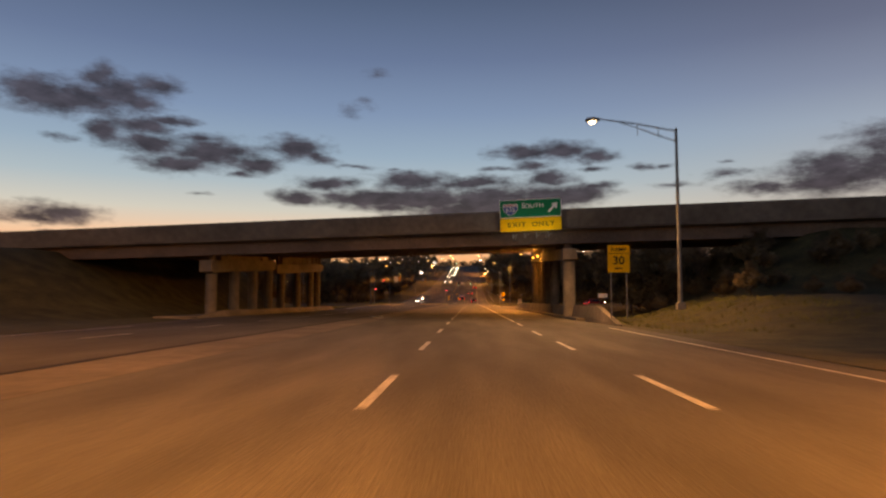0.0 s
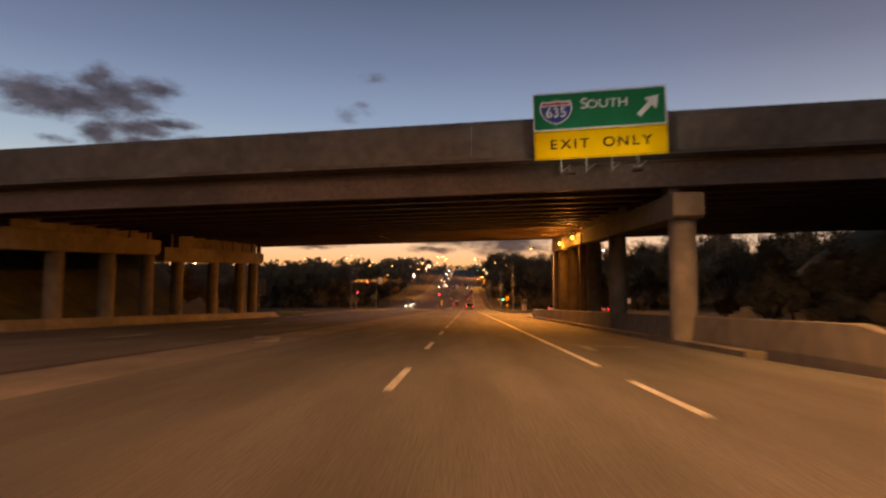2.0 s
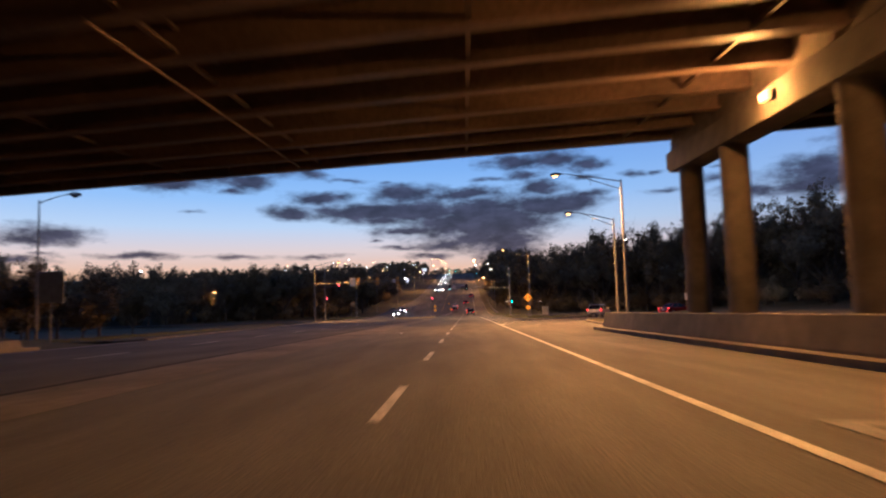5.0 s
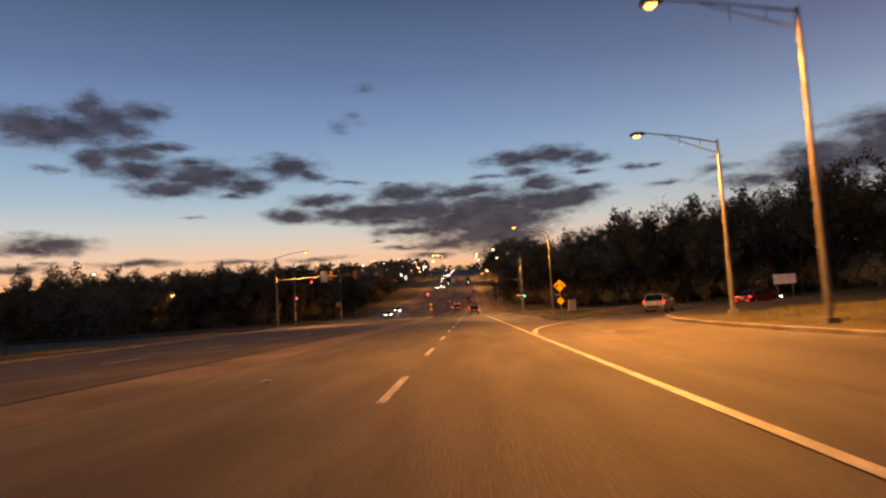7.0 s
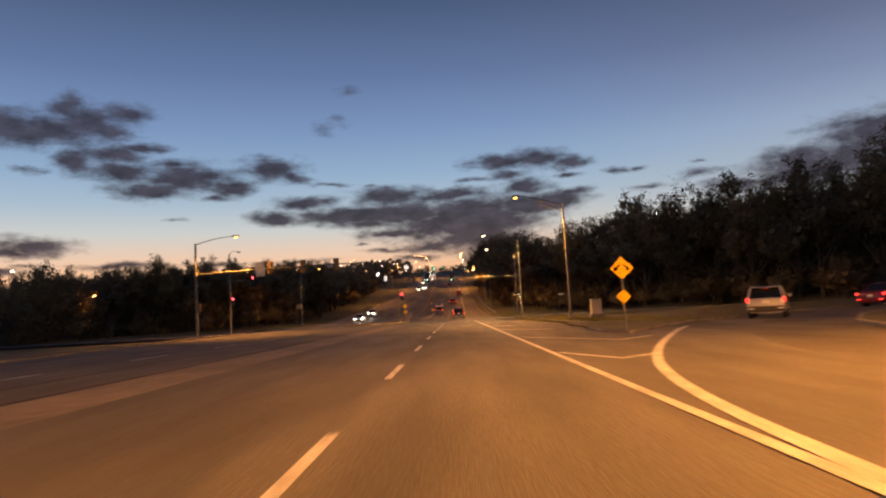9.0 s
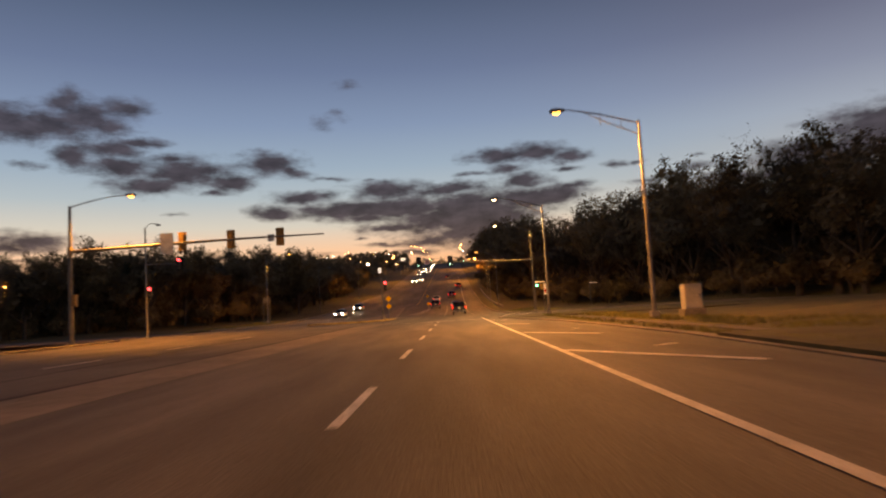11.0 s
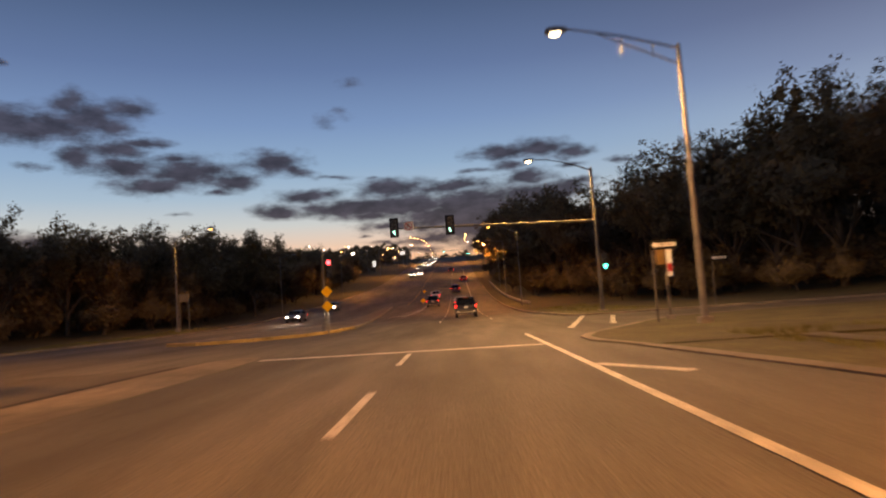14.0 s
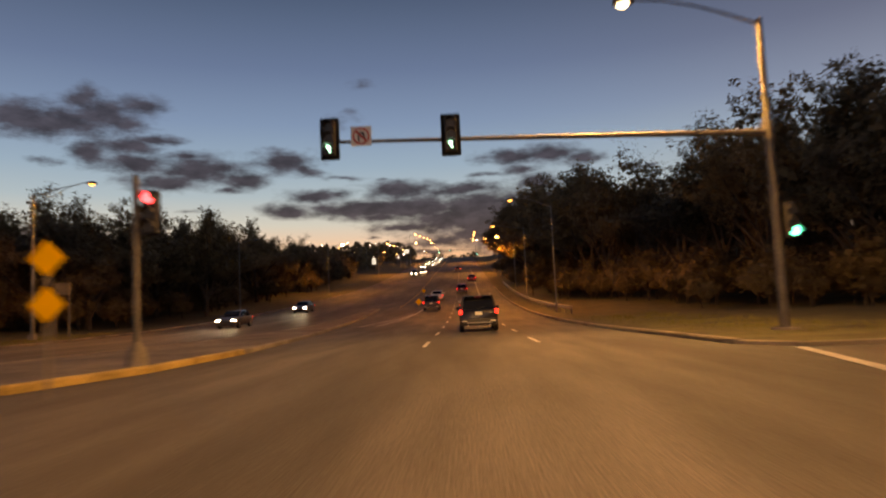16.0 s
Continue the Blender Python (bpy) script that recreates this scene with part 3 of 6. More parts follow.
dash = None
for k in range(-3, 21):
    y0 = 6.4 + 8.9 * k if k < 20 else 183.2
    if y0 < 184:
        if dash is None:
            dash = mark(line_rows(-1.2, 0.13, 0, 3.4, 1.1), name="lane_dash")
            dash.location = (0, y0, 0)
        else:
            d = dash.copy()
            scene.collection.objects.link(d)
            d.location = (0, y0, 0)
        # the right-hand line is broken until the exit lane is sealed off
        if y0 < 34:
            d = dash.copy()
            scene.collection.objects.link(d)
            d.location = (3.6 + 0.02 * max(0.0, 20 - y0), y0 + (0.1 if y0 < 20 else -1.9), 0)
mark(line_rows(2.4, 0.145, 37.2, 192.6), name="solid_line")
mark([(x - 0.06, x + 0.06, y) for x, y in ((6.1, -20), (6.1, 10), (6.05, 20), (6.0, 29))], name="edge_line")
mark(line_rows(-15.7, 0.12, -30, 30), name="edge_line")
mark(line_rows(-17.6, 0.12, 46, 100), name="edge_line")
for k in range(-3, 20):
    d = dash.copy()
    scene.collection.objects.link(d)
    d.location = (-11.0, 2.0 + 8.9 * k, 0)
# stop line and hatching in the gore
bm = bm_new()
v = [bm.verts.new(p) for p in ((-5.5, 187.7, 0.013), (2.3, 186.6, 0.013), (2.3, 187.0, 0.013), (-5.5, 188.1, 0.013))]
bm.faces.new(v)
part("stop_line", bm, PAINT, road)


def slanted(x0, y0, x1, y1, w, name="hatch_bar", parent=road, z=0.019, material=PAINT):
    bm = bm_new()
    s = Vector((x1 - x0, y1 - y0, 0)).normalized()
    s = Vector((s.y, -s.x, 0)) * w / 2
    pts = [Vector((x0, y0, 0)) - s, Vector((x0, y0, 0)) + s, Vector((x1, y1, 0)) + s, Vector((x1, y1, 0)) - s]
    f = bm.faces.new([bm.verts.new((p.x, p.y, z + rise(p.y))) for p in pts])
    if f.calc_area() > 0:
        bm.normal_update()
        if f.normal.z < 0:
            f.normal_flip()
    return part(name, bm, material, parent)


for ya, xe in ((148.4, 4.9), (158.6, 4.6), (170.7, 3.8), (180.8, 3.5)):
    slanted(2.5, ya, xe, ya - (xe - 2.5) * 1.85, 0.26)
slanted(2.55, 126.4, 3.42, 123.65, 0.14)
slanted(3.40, 123.72, 4.25, 124.45, 0.16, z=0.023)
slanted(2.6, 136.5, 5.12, 130.65, 0.15)
slanted(5.10, 130.72, 6.4, 132.1, 0.16, z=0.023)
gore = [Vector((x, y, 0)) for x, y in ((2.55, 113.8), (2.7, 116.4), (3.05, 119.2), (3.7, 122.4), (4.65, 125.6), (5.9, 129.2), (7.2, 132.6), (8.55, 136.0), (9.6, 138.2))]
for _ in range(2):
    # round the bend by cutting its corners
    gore = [gore[0]] + [p.lerp(q, w) for p, q in zip(gore, gore[1:]) for w in (0.25, 0.75)] + [gore[-1]]
part("gore_line", ribbon(bm_new(), gore, 0.10, 0.10, 0.014), PAINT, road)
slanted(4.3, 194.6, 7.3, 208.6, 0.24, "guide_line", road_far)
slanted(6.2, 196.0, 8.4, 206.0, 0.22, "guide_line", road_far)
# far side of the junction
for k in range(24):
    y0 = 214.8 + 8.9 * k
    for x in (-1.2, 2.35):
        if x > 0 and k > 5:
            continue
        mark(line_rows(x, 0.13, y0, y0 + 3.2, 1.1), parent=road_far, name="lane_dash")
mark(line_rows(2.6, 0.14, 268, 420), parent=road_far, name="solid_line")
mark([(x - 0.08, x + 0.08, y) for x, y in ((-6.0, 240.5), (-5.2, 252), (-4.9, 262), (-4.8, 275))], parent=road_far, name="solid_line")
mark([(x - 0.08, x + 0.08, y) for x, y in ((-7.2, 240.5), (-5.6, 254), (-5.2, 264))], parent=road_far, name="solid_line")
mark(line_rows(-8.3, 0.12, 282, 560), parent=road_far, material=YPAINT, name="centre_line")
# faded arrows in the exit lane
for ya, xo, pm in ((43.0, 0.0, FADED), (67.0, 0.0, FADED), (112.5, 1.9, FADED)):
    bm = bm_new()
    for quad in (((3.1, -1.0), (3.35, -1.0), (3.35, 1.1), (3.1, 1.1)), ((3.35, 0.85), (4.4, 0.55), (4.4, 0.8), (3.35, 1.1)), ((4.4, 0.25), (4.95, 0.6), (4.4, 1.1))):
        bm.faces.new([bm.verts.new((x + xo, ya + y, 0.013)) for x, y in quad])
    part("turn_arrow", bm, pm, road)


# ------------------------------------------------------------------ kerbs, walks and islands
def kerb_line(pts, w=0.16, h=0.15, name="kerb", label="pale concrete kerb", material=CONC_LIGHT, z=0.0):
    """Kerb stones end to end along a bent line."""
    P = [Vector((x, y, 0)) for x, y in pts]
    root = tagged(new(name), label, "kerb", kind="structure")
    out = [P[0]]
    for a, b in zip(P, P[1:]):
        n = max(1, round((b - a).length / 3.0))
        out += [a + (b - a) * k / n for k in range(1, n + 1)]
    for i, (a, b) in enumerate(zip(out, out[1:])):
        w_ = (b - a).normalized()
        s = Vector((w_.y, -w_.x, 0)) * w / 2
        g_ = w_ * 0.012
        bm = bm_new()
        lo = [a - s + g_, a + s + g_, b + s - g_, b - s - g_]
        hi = [a - s * 0.75 + g_, a + s * 0.75 + g_, b + s * 0.75 - g_, b - s * 0.75 - g_]
        va = [bm.verts.new((p.x, p.y, rise(p.y) - 0.2 + z)) for p in lo]
        vm = [bm.verts.new((p.x, p.y, rise(p.y) + h * 0.8 + z)) for p in lo]
        vb = [bm.verts.new((p.x, p.y, rise(p.y) + h + z)) for p in hi]
        for r0, r1 in ((va, vm), (vm, vb)):
            for k in range(4):
                bm.faces.new((r0[k], r0[(k + 1) % 4], r1[(k + 1) % 4], r1[k]))
        bm.faces.new(vb)
        bmesh.ops.recalc_face_normals(bm, faces=bm.faces)
        part("kerb_stone", bm, material, root)
    return root


def slab(pts, z0, z1, name, material, **tags):
    bm = bm_new()
    lo = [bm.verts.new((x, y, z0)) for x, y in pts]
    hi = [bm.verts.new((x, y, z1)) for x, y in pts]
    bm.faces.new(hi)
    for k in range(len(pts)):
        j = (k + 1) % len(pts)
        bm.faces.new((lo[k], lo[j], hi[j], hi[k]))
    bmesh.ops.recalc_face_normals(bm, faces=bm.faces)
    return tagged(part(name, bm, material), **tags)


NEAR = ((-15.3, 204.8), (-13.0, 203.0), (-10.4, 203.5), (-8.2, 205.6), (-7.3, 209.2), (-7.1, 215.4))
FAR = ((-7.1, 215.4), (-7.7, 225), (-9.0, 243), (-9.9, 262), (-10.5, 278), (-11.3, 278), (-11.5, 262), (-11.3, 243), (-11.9, 228), (-13.8, 214), (-15.3, 204.8))
slab([p for p in NEAR + FAR[1:-1] if p[1] < 229], -0.1, 0.12, "island", CONC_DARK, label="low concrete traffic island with a yellow kerb", category="traffic island", kind="structure")
bm = bm_new()
strip(bm, [(-12.05, -7.7, 225), (-11.3, -9.0, 243), (-11.5, -9.9, 262), (-11.3, -10.5, 278)], 0.115)
tagged(part("island_tail", bm, CONC_DARK), "narrow concrete tail of the traffic island", "traffic island", kind="structure")
kerb_line(NEAR, 0.24, 0.17, "kerb", "faded yellow painted kerb of the traffic island", KERB_YELLOW)
kerb_line(FAR, 0.24, 0.15, "kerb")
kerb_line(OUTER, 0.2, 0.13)
kerb_line(((28, 156), (18, 150), (12.6, 144.6), (9.9, 141.0), (7.6, 137.0), (6.5, 135.0), (5.95, 136.6), (6.1, 141)), 0.2, 0.10)
kerb_line(((6.1, 141), (6.55, 152), (6.35, 162), (5.95, 170), (5.25, 178), (4.35, 184)), 0.4, 0.04, material=CONC_DARK)
kerb_line(((4.35, 184), (3.7, 187), (3.74, 188.7), (4.3, 190.4), (5.7, 192.7), (7.3, 195.7), (9.1, 198.3), (14, 200.1), (30, 201)), 0.3, 0.045, material=CONC_DARK)
slab(((6.5, 135.1), (7.6, 137.0), (9.9, 141.0), (12.6, 144.6), (15.5, 147.6), (12, 150), (6.45, 150), (6.1, 141), (5.98, 136.6)), -0.15, 0.115, "gore_grass", SOIL, label="grassy nose between the road and the exit ramp", category="verge", kind="structure")
slab(((4.4, 184), (3.72, 187), (3.76, 188.7), (4.32, 190.4), (5.72, 192.7), (7.32, 195.7), (9.12, 198.3), (14, 200.1), (30, 201), (40, 201), (40, 186), (14, 184)), -0.15, 0.038, "corner_grass", SOIL, label="grassy corner with a rounded kerb at the junction", category="verge", kind="structure")
kerb_line(((6.75, 210.5), (7.6, 209.0), (12, 208.6), (34, 208.6)), 0.2, 0.10)
slab(((6.75, 210.6), (7.6, 209.05), (12, 208.65), (34, 208.65), (34, 217), (6.5, 217)), -0.15, 0.08, "corner_grass_north", SOIL, label="grassy corner at the foot of the wooded slope", category="verge", kind="structure")
kerb_line(((6.75, 210.5), (6.15, 226), (6.15, 330)), 0.2, 0.13)
kerb_line(((-26.1, 206), (-26.1, 290), (-23.5, 325)), 0.2, 0.13)
kerb_line(((-18.5, 100), (-21.1, 140), (-25.1, 184)), 0.2, 0.10)
slab(((7.9, 141.5), (8.5, 141.5), (8.4, 160), (8.1, 184), (7.5, 184), (7.8, 160)), -0.1, 0.045, "footpath", ASPHALT_OLD, label="narrow worn asphalt footpath through the grass verge", category="footpath", kind="structure")
slanted(4.4, 148.2, 5.0, 148.6, 0.13, "worn_mark")
slanted(4.4, 159.1, 4.85, 159.5, 0.13, "worn_mark")
# raised walk and low wall along the columns on either side
slab(((6.3, 40), (6.9, 40), (6.9, 97), (6.3, 97)), -0.1, 0.14, "walk_east", CONC, label="narrow raised concrete walk under the overpass", category="walk", kind="structure")
slab(((-21.3, 44), (-18.3, 44), (-18.3, 90), (-21.3, 90)), -0.1, 0.13, "walk_west", CONC, label="raised concrete walk under the overpass", category="walk", kind="structure")


def low_wall(x, y0, y1, h, taper, name, side_sign):
    """A battered concrete wall whose near end slopes to the ground."""
    bm = bm_new()
    prev = None
    for y in [y0, y0 + taper] + stations(((y0 + taper + 3, y1, 3.0),)):
        k = min(1.0, (y - y0) / taper)
        hh = 0.06 + (h - 0.06) * k
        row = [bm.verts.new((x + side_sign * a, y, zz_)) for a, zz_ in ((-0.16, -0.2), (-0.16, min(hh, 0.2)), (-0.05, hh - 0.02), (0.0, hh), (0.2, hh), (0.22, -0.2))]
        if prev:
            for i in range(5):
                bm.faces.new((prev[i], prev[i + 1], row[i + 1], row[i]))
        else:
            bm.faces.new(row)
        prev = row
    bm.faces.new(prev[::-1])
    bmesh.ops.recalc_face_normals(bm, faces=bm.faces)
    return tagged(part(name, bm, CONC), "low concrete barrier wall with a sloped end", "barrier", kind="structure")


low_wall(6.95, 31.5, 97, 0.88, 5.0, "barrier_east", 1)
low_wall(-18.55, 44, 89, 0.46, 5.0, "barrier_west", -1)


# ------------------------------------------------------------------ overpass
Y0, Y1 = 45.8, 88.2
bridge = tagged(new("overpass"), "long grey concrete overpass on round columns with steel girders", "overpass")


def sheared(bm):
    for v in bm.verts:
        v.co.z += deck(v.co.x, v.co.y)
    return bm


def skewed(bm):
    """The deck crosses the road at a slight angle."""
    for v in bm.verts:
        v.co.y += SKEW * (v.co.x - 3) + 0.3
    return bm


XSPAN = stations(((-70, 60, 6.5),))


def long_bar(profile, name, material, label="", x_list=XSPAN):
    """A prism along x; profile: rows of (y, z)."""
    bm = bm_new()
    prev = None
    for x in x_list:
        row = [bm.verts.new((x, y, z)) for y, z in profile]
        if prev:
            n = len(row)
            for i in range(n):
                bm.faces.new((prev[i], prev[(i + 1) % n], row[(i + 1) % n], row[i]))
        else:
            bm.faces.new(row)
        prev = row
    bm.faces.new(prev[::-1])
    bmesh.ops.recalc_face_normals(bm, faces=bm.faces)
    return part(name, skewed(sheared(bm)), material, bridge, label)


# slab and parapets, with joints between parapet sections
long_bar(((Y0, 5.86), (Y0, 6.06), (Y1, 6.06), (Y1, 5.86), (Y1 - 1.0, 5.80), (Y0 + 1.0, 5.80)), "deck_slab", CONC_DARK)
for y, s in ((Y0, 1), (Y1, -1)):
    for a in range(-70, 60, 10):
        xs = stations(((a + 0.002, a + 9.998, 3.3),))
        long_bar(((y - 0.02 * s, 5.99), (y - 0.02 * s, 7.10), (y + 0.03 * s, 7.26), (y + 0.26 * s, 7.28), (y + 0.34 * s, 6.6), (y + 0.42 * s, 6.07), (y + 0.42 * s, 5.99)), "parapet", CONC, x_list=xs)
# girders in two groups, with a joint between the carriageways
GIRDERS = [46.7 + 2.35 * k for k in range(9)] + [68.6 + 2.35 * k for k in range(9)]
for i, y in enumerate(GIRDERS):
    low = 4.87
    long_bar(((y - 0.22, low), (y + 0.22, low), (y + 0.22, low + 0.05), (y + 0.02, low + 0.06), (y + 0.02, 5.72), (y + 0.18, 5.74), (y + 0.18, 5.79), (y - 0.18, 5.79), (y - 0.18, 5.74), (y - 0.02, 5.72), (y - 0.02, low + 0.06), (y - 0.22, low + 0.05)), "girder", STEEL_BROWN, x_list=stations(((-66, 58, 31),)))
# stiffeners and cross frames
for y, y2 in zip(GIRDERS, GIRDERS[1:]):
    if y2 - y > 2.5:
        continue
    for x in range(-18, 20, 6):
        bm = box(x - 0.05, x + 0.05, y + 0.03, y2 - 0.03, 5.05, 5.15)
        add_box(bm, x - 0.05, x + 0.05, y + 0.03, y2 - 0.03, 5.55, 5.63)
        part("cross_frame", skewed(sheared(bm)), STEEL_BROWN, bridge)
for x in range(-20, 9, 2):
    part("web_stiffener", skewed(sheared(box(x - 0.015, x + 0.015, GIRDERS[-1] - 0.18, GIRDERS[-1] - 0.022, 4.93, 5.72))), STEEL_BROWN, bridge)
# drain pipe slung under the girders
part("drain_pipe", skewed(sheared(tube([(-6.4, 70.5, 4.78), (-6.5, 79, 4.78), (-6.6, 86, 4.78)], 0.04, 8))), STEEL_BROWN, bridge)
# piers: capped rows of round columns
PIER_E = ((44.8, 66.4, (45.6, 56.9, 64.6)), (66.8, 88.2, (68.3, 75.1, 82.2, 86.6)))
PIER_W = ((50.0, 66.4, (51.2, 56.2, 61.0, 65.6)), (66.9, 87.4, (69.9, 76.3, 82.4, 85.9)))


def pier_x(east, y):
    """The rows of columns stand slightly askew to the road."""
    return 6.65 + 0.038 * (y - 44.6) if east else -20.25 + 0.012 * (y - 48)


for east, pier in ((True, PIER_E), (False, PIER_W)):
    for k, (ya, yb, cols) in enumerate(pier):
        drop = 0.0 if k == 0 else 0.38
        if east:
            drop = 0.28
        # the west row stands lower, on tall bearing blocks
        if not east:
            drop += 0.5
        top, low = 4.80 - drop, 3.85 - (drop if not east else drop * 0.5)
        bm = bm_new()
        prof = [(ya, low + 0.1), (ya + 0.2, low), (yb - 0.4, low), (yb, low + 0.2), (yb, top), (ya, top)]
        va = [bm.verts.new((pier_x(east, y) - 0.48, y, z)) for y, z in prof]
        vb = [bm.verts.new((pier_x(east, y) + 0.48, y, z)) for y, z in prof]
        bm.faces.new(va)
        bm.faces.new(vb[::-1])
        for i in range(6):
            j = (i + 1) % 6
            bm.faces.new((va[j], va[i], vb[i], vb[j]))
        bmesh.ops.recalc_face_normals(bm, faces=bm.faces)
        bmesh.ops.bevel(bm, geom=list(bm.edges), offset=0.03, segments=1, affect="EDGES")
        part("pier_cap", sheared(bm), CONC, bridge)
        for y in cols:
            xc = pier_x(east, y)
            zt = low + 0.05 + deck(xc, y)
            part("column", tube([(xc, y, -0.3), (xc, y, 0.1), (xc, y, zt)], [0.46, 0.42, 0.42], 22), CONC, bridge, smooth=True)
        # added wall that blocks the sky in the gap above the cap, keeping it dark
        part("pier_diaphragm", sheared(box(pier_x(east, (ya + yb) / 2) - 0.14, pier_x(east, (ya + yb) / 2) + 0.14, ya + 2.6, yb - 0.9, top - 0.02, 5.72)), CONC_DARK, bridge)
        for y in [g for g in GIRDERS if ya < g < yb]:
            xc = pier_x(east, y)
            part("bearing_block", sheared(box(xc - 0.17, xc + 0.17, y - 0.17, y + 0.17, top - 0.01, 4.875)), STEEL_BROWN, bridge)
# wall lamps on the pier cap
for y, z in ((69.2, 5.70), (77.9, 6.12)):
    wl = thing("wall_lamp", (pier_x(True, y) - 0.6, y, z), label="small sodium wall lamp on the pier cap, lit orange", category="wall lamp", group="pier lamps")
    part("bracket", box(-0.05, 0.08, -0.09, 0.09, -0.10, 0.16, 0.015), DARKMETAL, wl)
    part("lens", box(-0.20, -0.05, -0.11, 0.11, -0.10, 0.10, 0.03), BULB_O, wl, "glowing lens")
    lamp = bpy.data.lights.new("wall_lamp_light", "SPOT")
    lamp.color, lamp.energy, lamp.shadow_soft_size, lamp.spot_size, lamp.spot_blend = SODIUM, 2300, 0.1, radians(150), 0.8
    lo = new("wall_lamp_light", lamp)
    lo.parent = wl
    lo.matrix_basis = look((-0.30, 0, -0.02), (-6.5, -1.5, -3.6))
    glowl = bpy.data.lights.new("wall_lamp_glow", "POINT")
    glowl.color, glowl.energy, glowl.shadow_soft_size = SODIUM, 420, 0.1
    lo = new("wall_lamp_glow", glowl)
    lo.parent = wl
    lo.location = (-0.42, 0, 0.02)


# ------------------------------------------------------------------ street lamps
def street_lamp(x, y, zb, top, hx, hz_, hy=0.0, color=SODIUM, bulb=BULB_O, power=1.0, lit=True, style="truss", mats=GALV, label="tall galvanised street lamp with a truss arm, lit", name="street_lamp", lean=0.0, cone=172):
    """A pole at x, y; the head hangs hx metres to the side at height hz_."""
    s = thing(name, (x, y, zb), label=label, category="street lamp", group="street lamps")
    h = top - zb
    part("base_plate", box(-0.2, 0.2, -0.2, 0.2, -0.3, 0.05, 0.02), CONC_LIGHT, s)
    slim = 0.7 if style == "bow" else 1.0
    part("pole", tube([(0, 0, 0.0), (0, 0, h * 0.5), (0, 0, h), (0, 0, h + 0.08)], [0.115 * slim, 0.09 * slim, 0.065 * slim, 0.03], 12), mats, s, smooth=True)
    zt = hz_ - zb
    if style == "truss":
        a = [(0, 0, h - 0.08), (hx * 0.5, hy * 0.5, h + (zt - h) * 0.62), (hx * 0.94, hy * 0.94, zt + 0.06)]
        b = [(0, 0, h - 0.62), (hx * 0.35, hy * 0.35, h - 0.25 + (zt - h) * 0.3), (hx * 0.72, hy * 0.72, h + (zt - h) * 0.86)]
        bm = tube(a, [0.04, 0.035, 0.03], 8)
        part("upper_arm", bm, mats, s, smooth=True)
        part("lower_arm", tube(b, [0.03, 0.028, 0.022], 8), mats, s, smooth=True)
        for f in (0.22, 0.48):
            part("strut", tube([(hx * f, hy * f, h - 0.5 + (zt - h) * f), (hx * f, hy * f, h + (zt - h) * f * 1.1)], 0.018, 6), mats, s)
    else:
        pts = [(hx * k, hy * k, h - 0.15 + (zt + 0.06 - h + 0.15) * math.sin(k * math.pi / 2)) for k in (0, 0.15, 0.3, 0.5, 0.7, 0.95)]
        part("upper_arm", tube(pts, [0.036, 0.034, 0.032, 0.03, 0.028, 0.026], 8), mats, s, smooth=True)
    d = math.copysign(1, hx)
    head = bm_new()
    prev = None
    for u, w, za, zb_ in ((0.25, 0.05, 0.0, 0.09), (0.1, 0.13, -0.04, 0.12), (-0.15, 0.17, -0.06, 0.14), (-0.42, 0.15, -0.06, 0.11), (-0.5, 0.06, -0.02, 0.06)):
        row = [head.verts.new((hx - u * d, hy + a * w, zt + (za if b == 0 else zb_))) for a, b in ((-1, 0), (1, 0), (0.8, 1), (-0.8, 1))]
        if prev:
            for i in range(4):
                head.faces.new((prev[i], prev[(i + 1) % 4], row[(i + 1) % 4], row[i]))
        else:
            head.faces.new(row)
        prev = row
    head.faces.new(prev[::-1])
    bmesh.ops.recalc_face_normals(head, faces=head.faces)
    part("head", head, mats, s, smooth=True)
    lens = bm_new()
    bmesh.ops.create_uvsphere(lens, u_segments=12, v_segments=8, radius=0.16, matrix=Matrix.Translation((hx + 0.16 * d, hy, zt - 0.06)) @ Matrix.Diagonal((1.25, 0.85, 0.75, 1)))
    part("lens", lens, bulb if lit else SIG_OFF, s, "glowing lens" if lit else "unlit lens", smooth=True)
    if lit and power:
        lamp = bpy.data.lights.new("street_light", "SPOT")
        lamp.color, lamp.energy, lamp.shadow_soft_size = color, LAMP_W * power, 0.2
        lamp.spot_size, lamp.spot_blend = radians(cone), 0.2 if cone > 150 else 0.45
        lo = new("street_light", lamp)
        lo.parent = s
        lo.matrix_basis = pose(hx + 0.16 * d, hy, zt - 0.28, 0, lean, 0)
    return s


street_lamp(10.3, 32.9, 1.05, 9.75, -4.0, 10.25, color=PALE, bulb=BULB_P, power=0.6, lean=20, cone=148)
# added lamp, never in view; stands in for the car's own headlight pool
street_lamp(10.6, -7, 0.6, 9.6, -4.0, 10.2, power=3.0, lean=33, cone=152)
street_lamp(10.4, 107.0, 0.25, 9.6, -4.2, 10.1, power=1.35)
street_lamp(12.74, 120.5, 0.35, 8.75, -3.6, 9.45, 0.6, power=1.2)
street_lamp(9.45, 165.4, 0.3, 9.45, -3.6, 10.4, 0.8, power=1.15)
street_lamp(8.1, 191.2, 0.2, 9.3, -3.9, 10.1, color=PALE, bulb=BULB_P, power=0.65)
street_lamp(-28.6, 238.2, 0.6, 9.95, 3.2, 10.85, 1.2, power=0.36)
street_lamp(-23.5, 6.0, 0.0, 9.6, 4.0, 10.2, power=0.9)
street_lamp(7.7, 250.5, rise(250.5), 9.3, -3.0, 10.45, 3.0, power=0.55, style="bow")
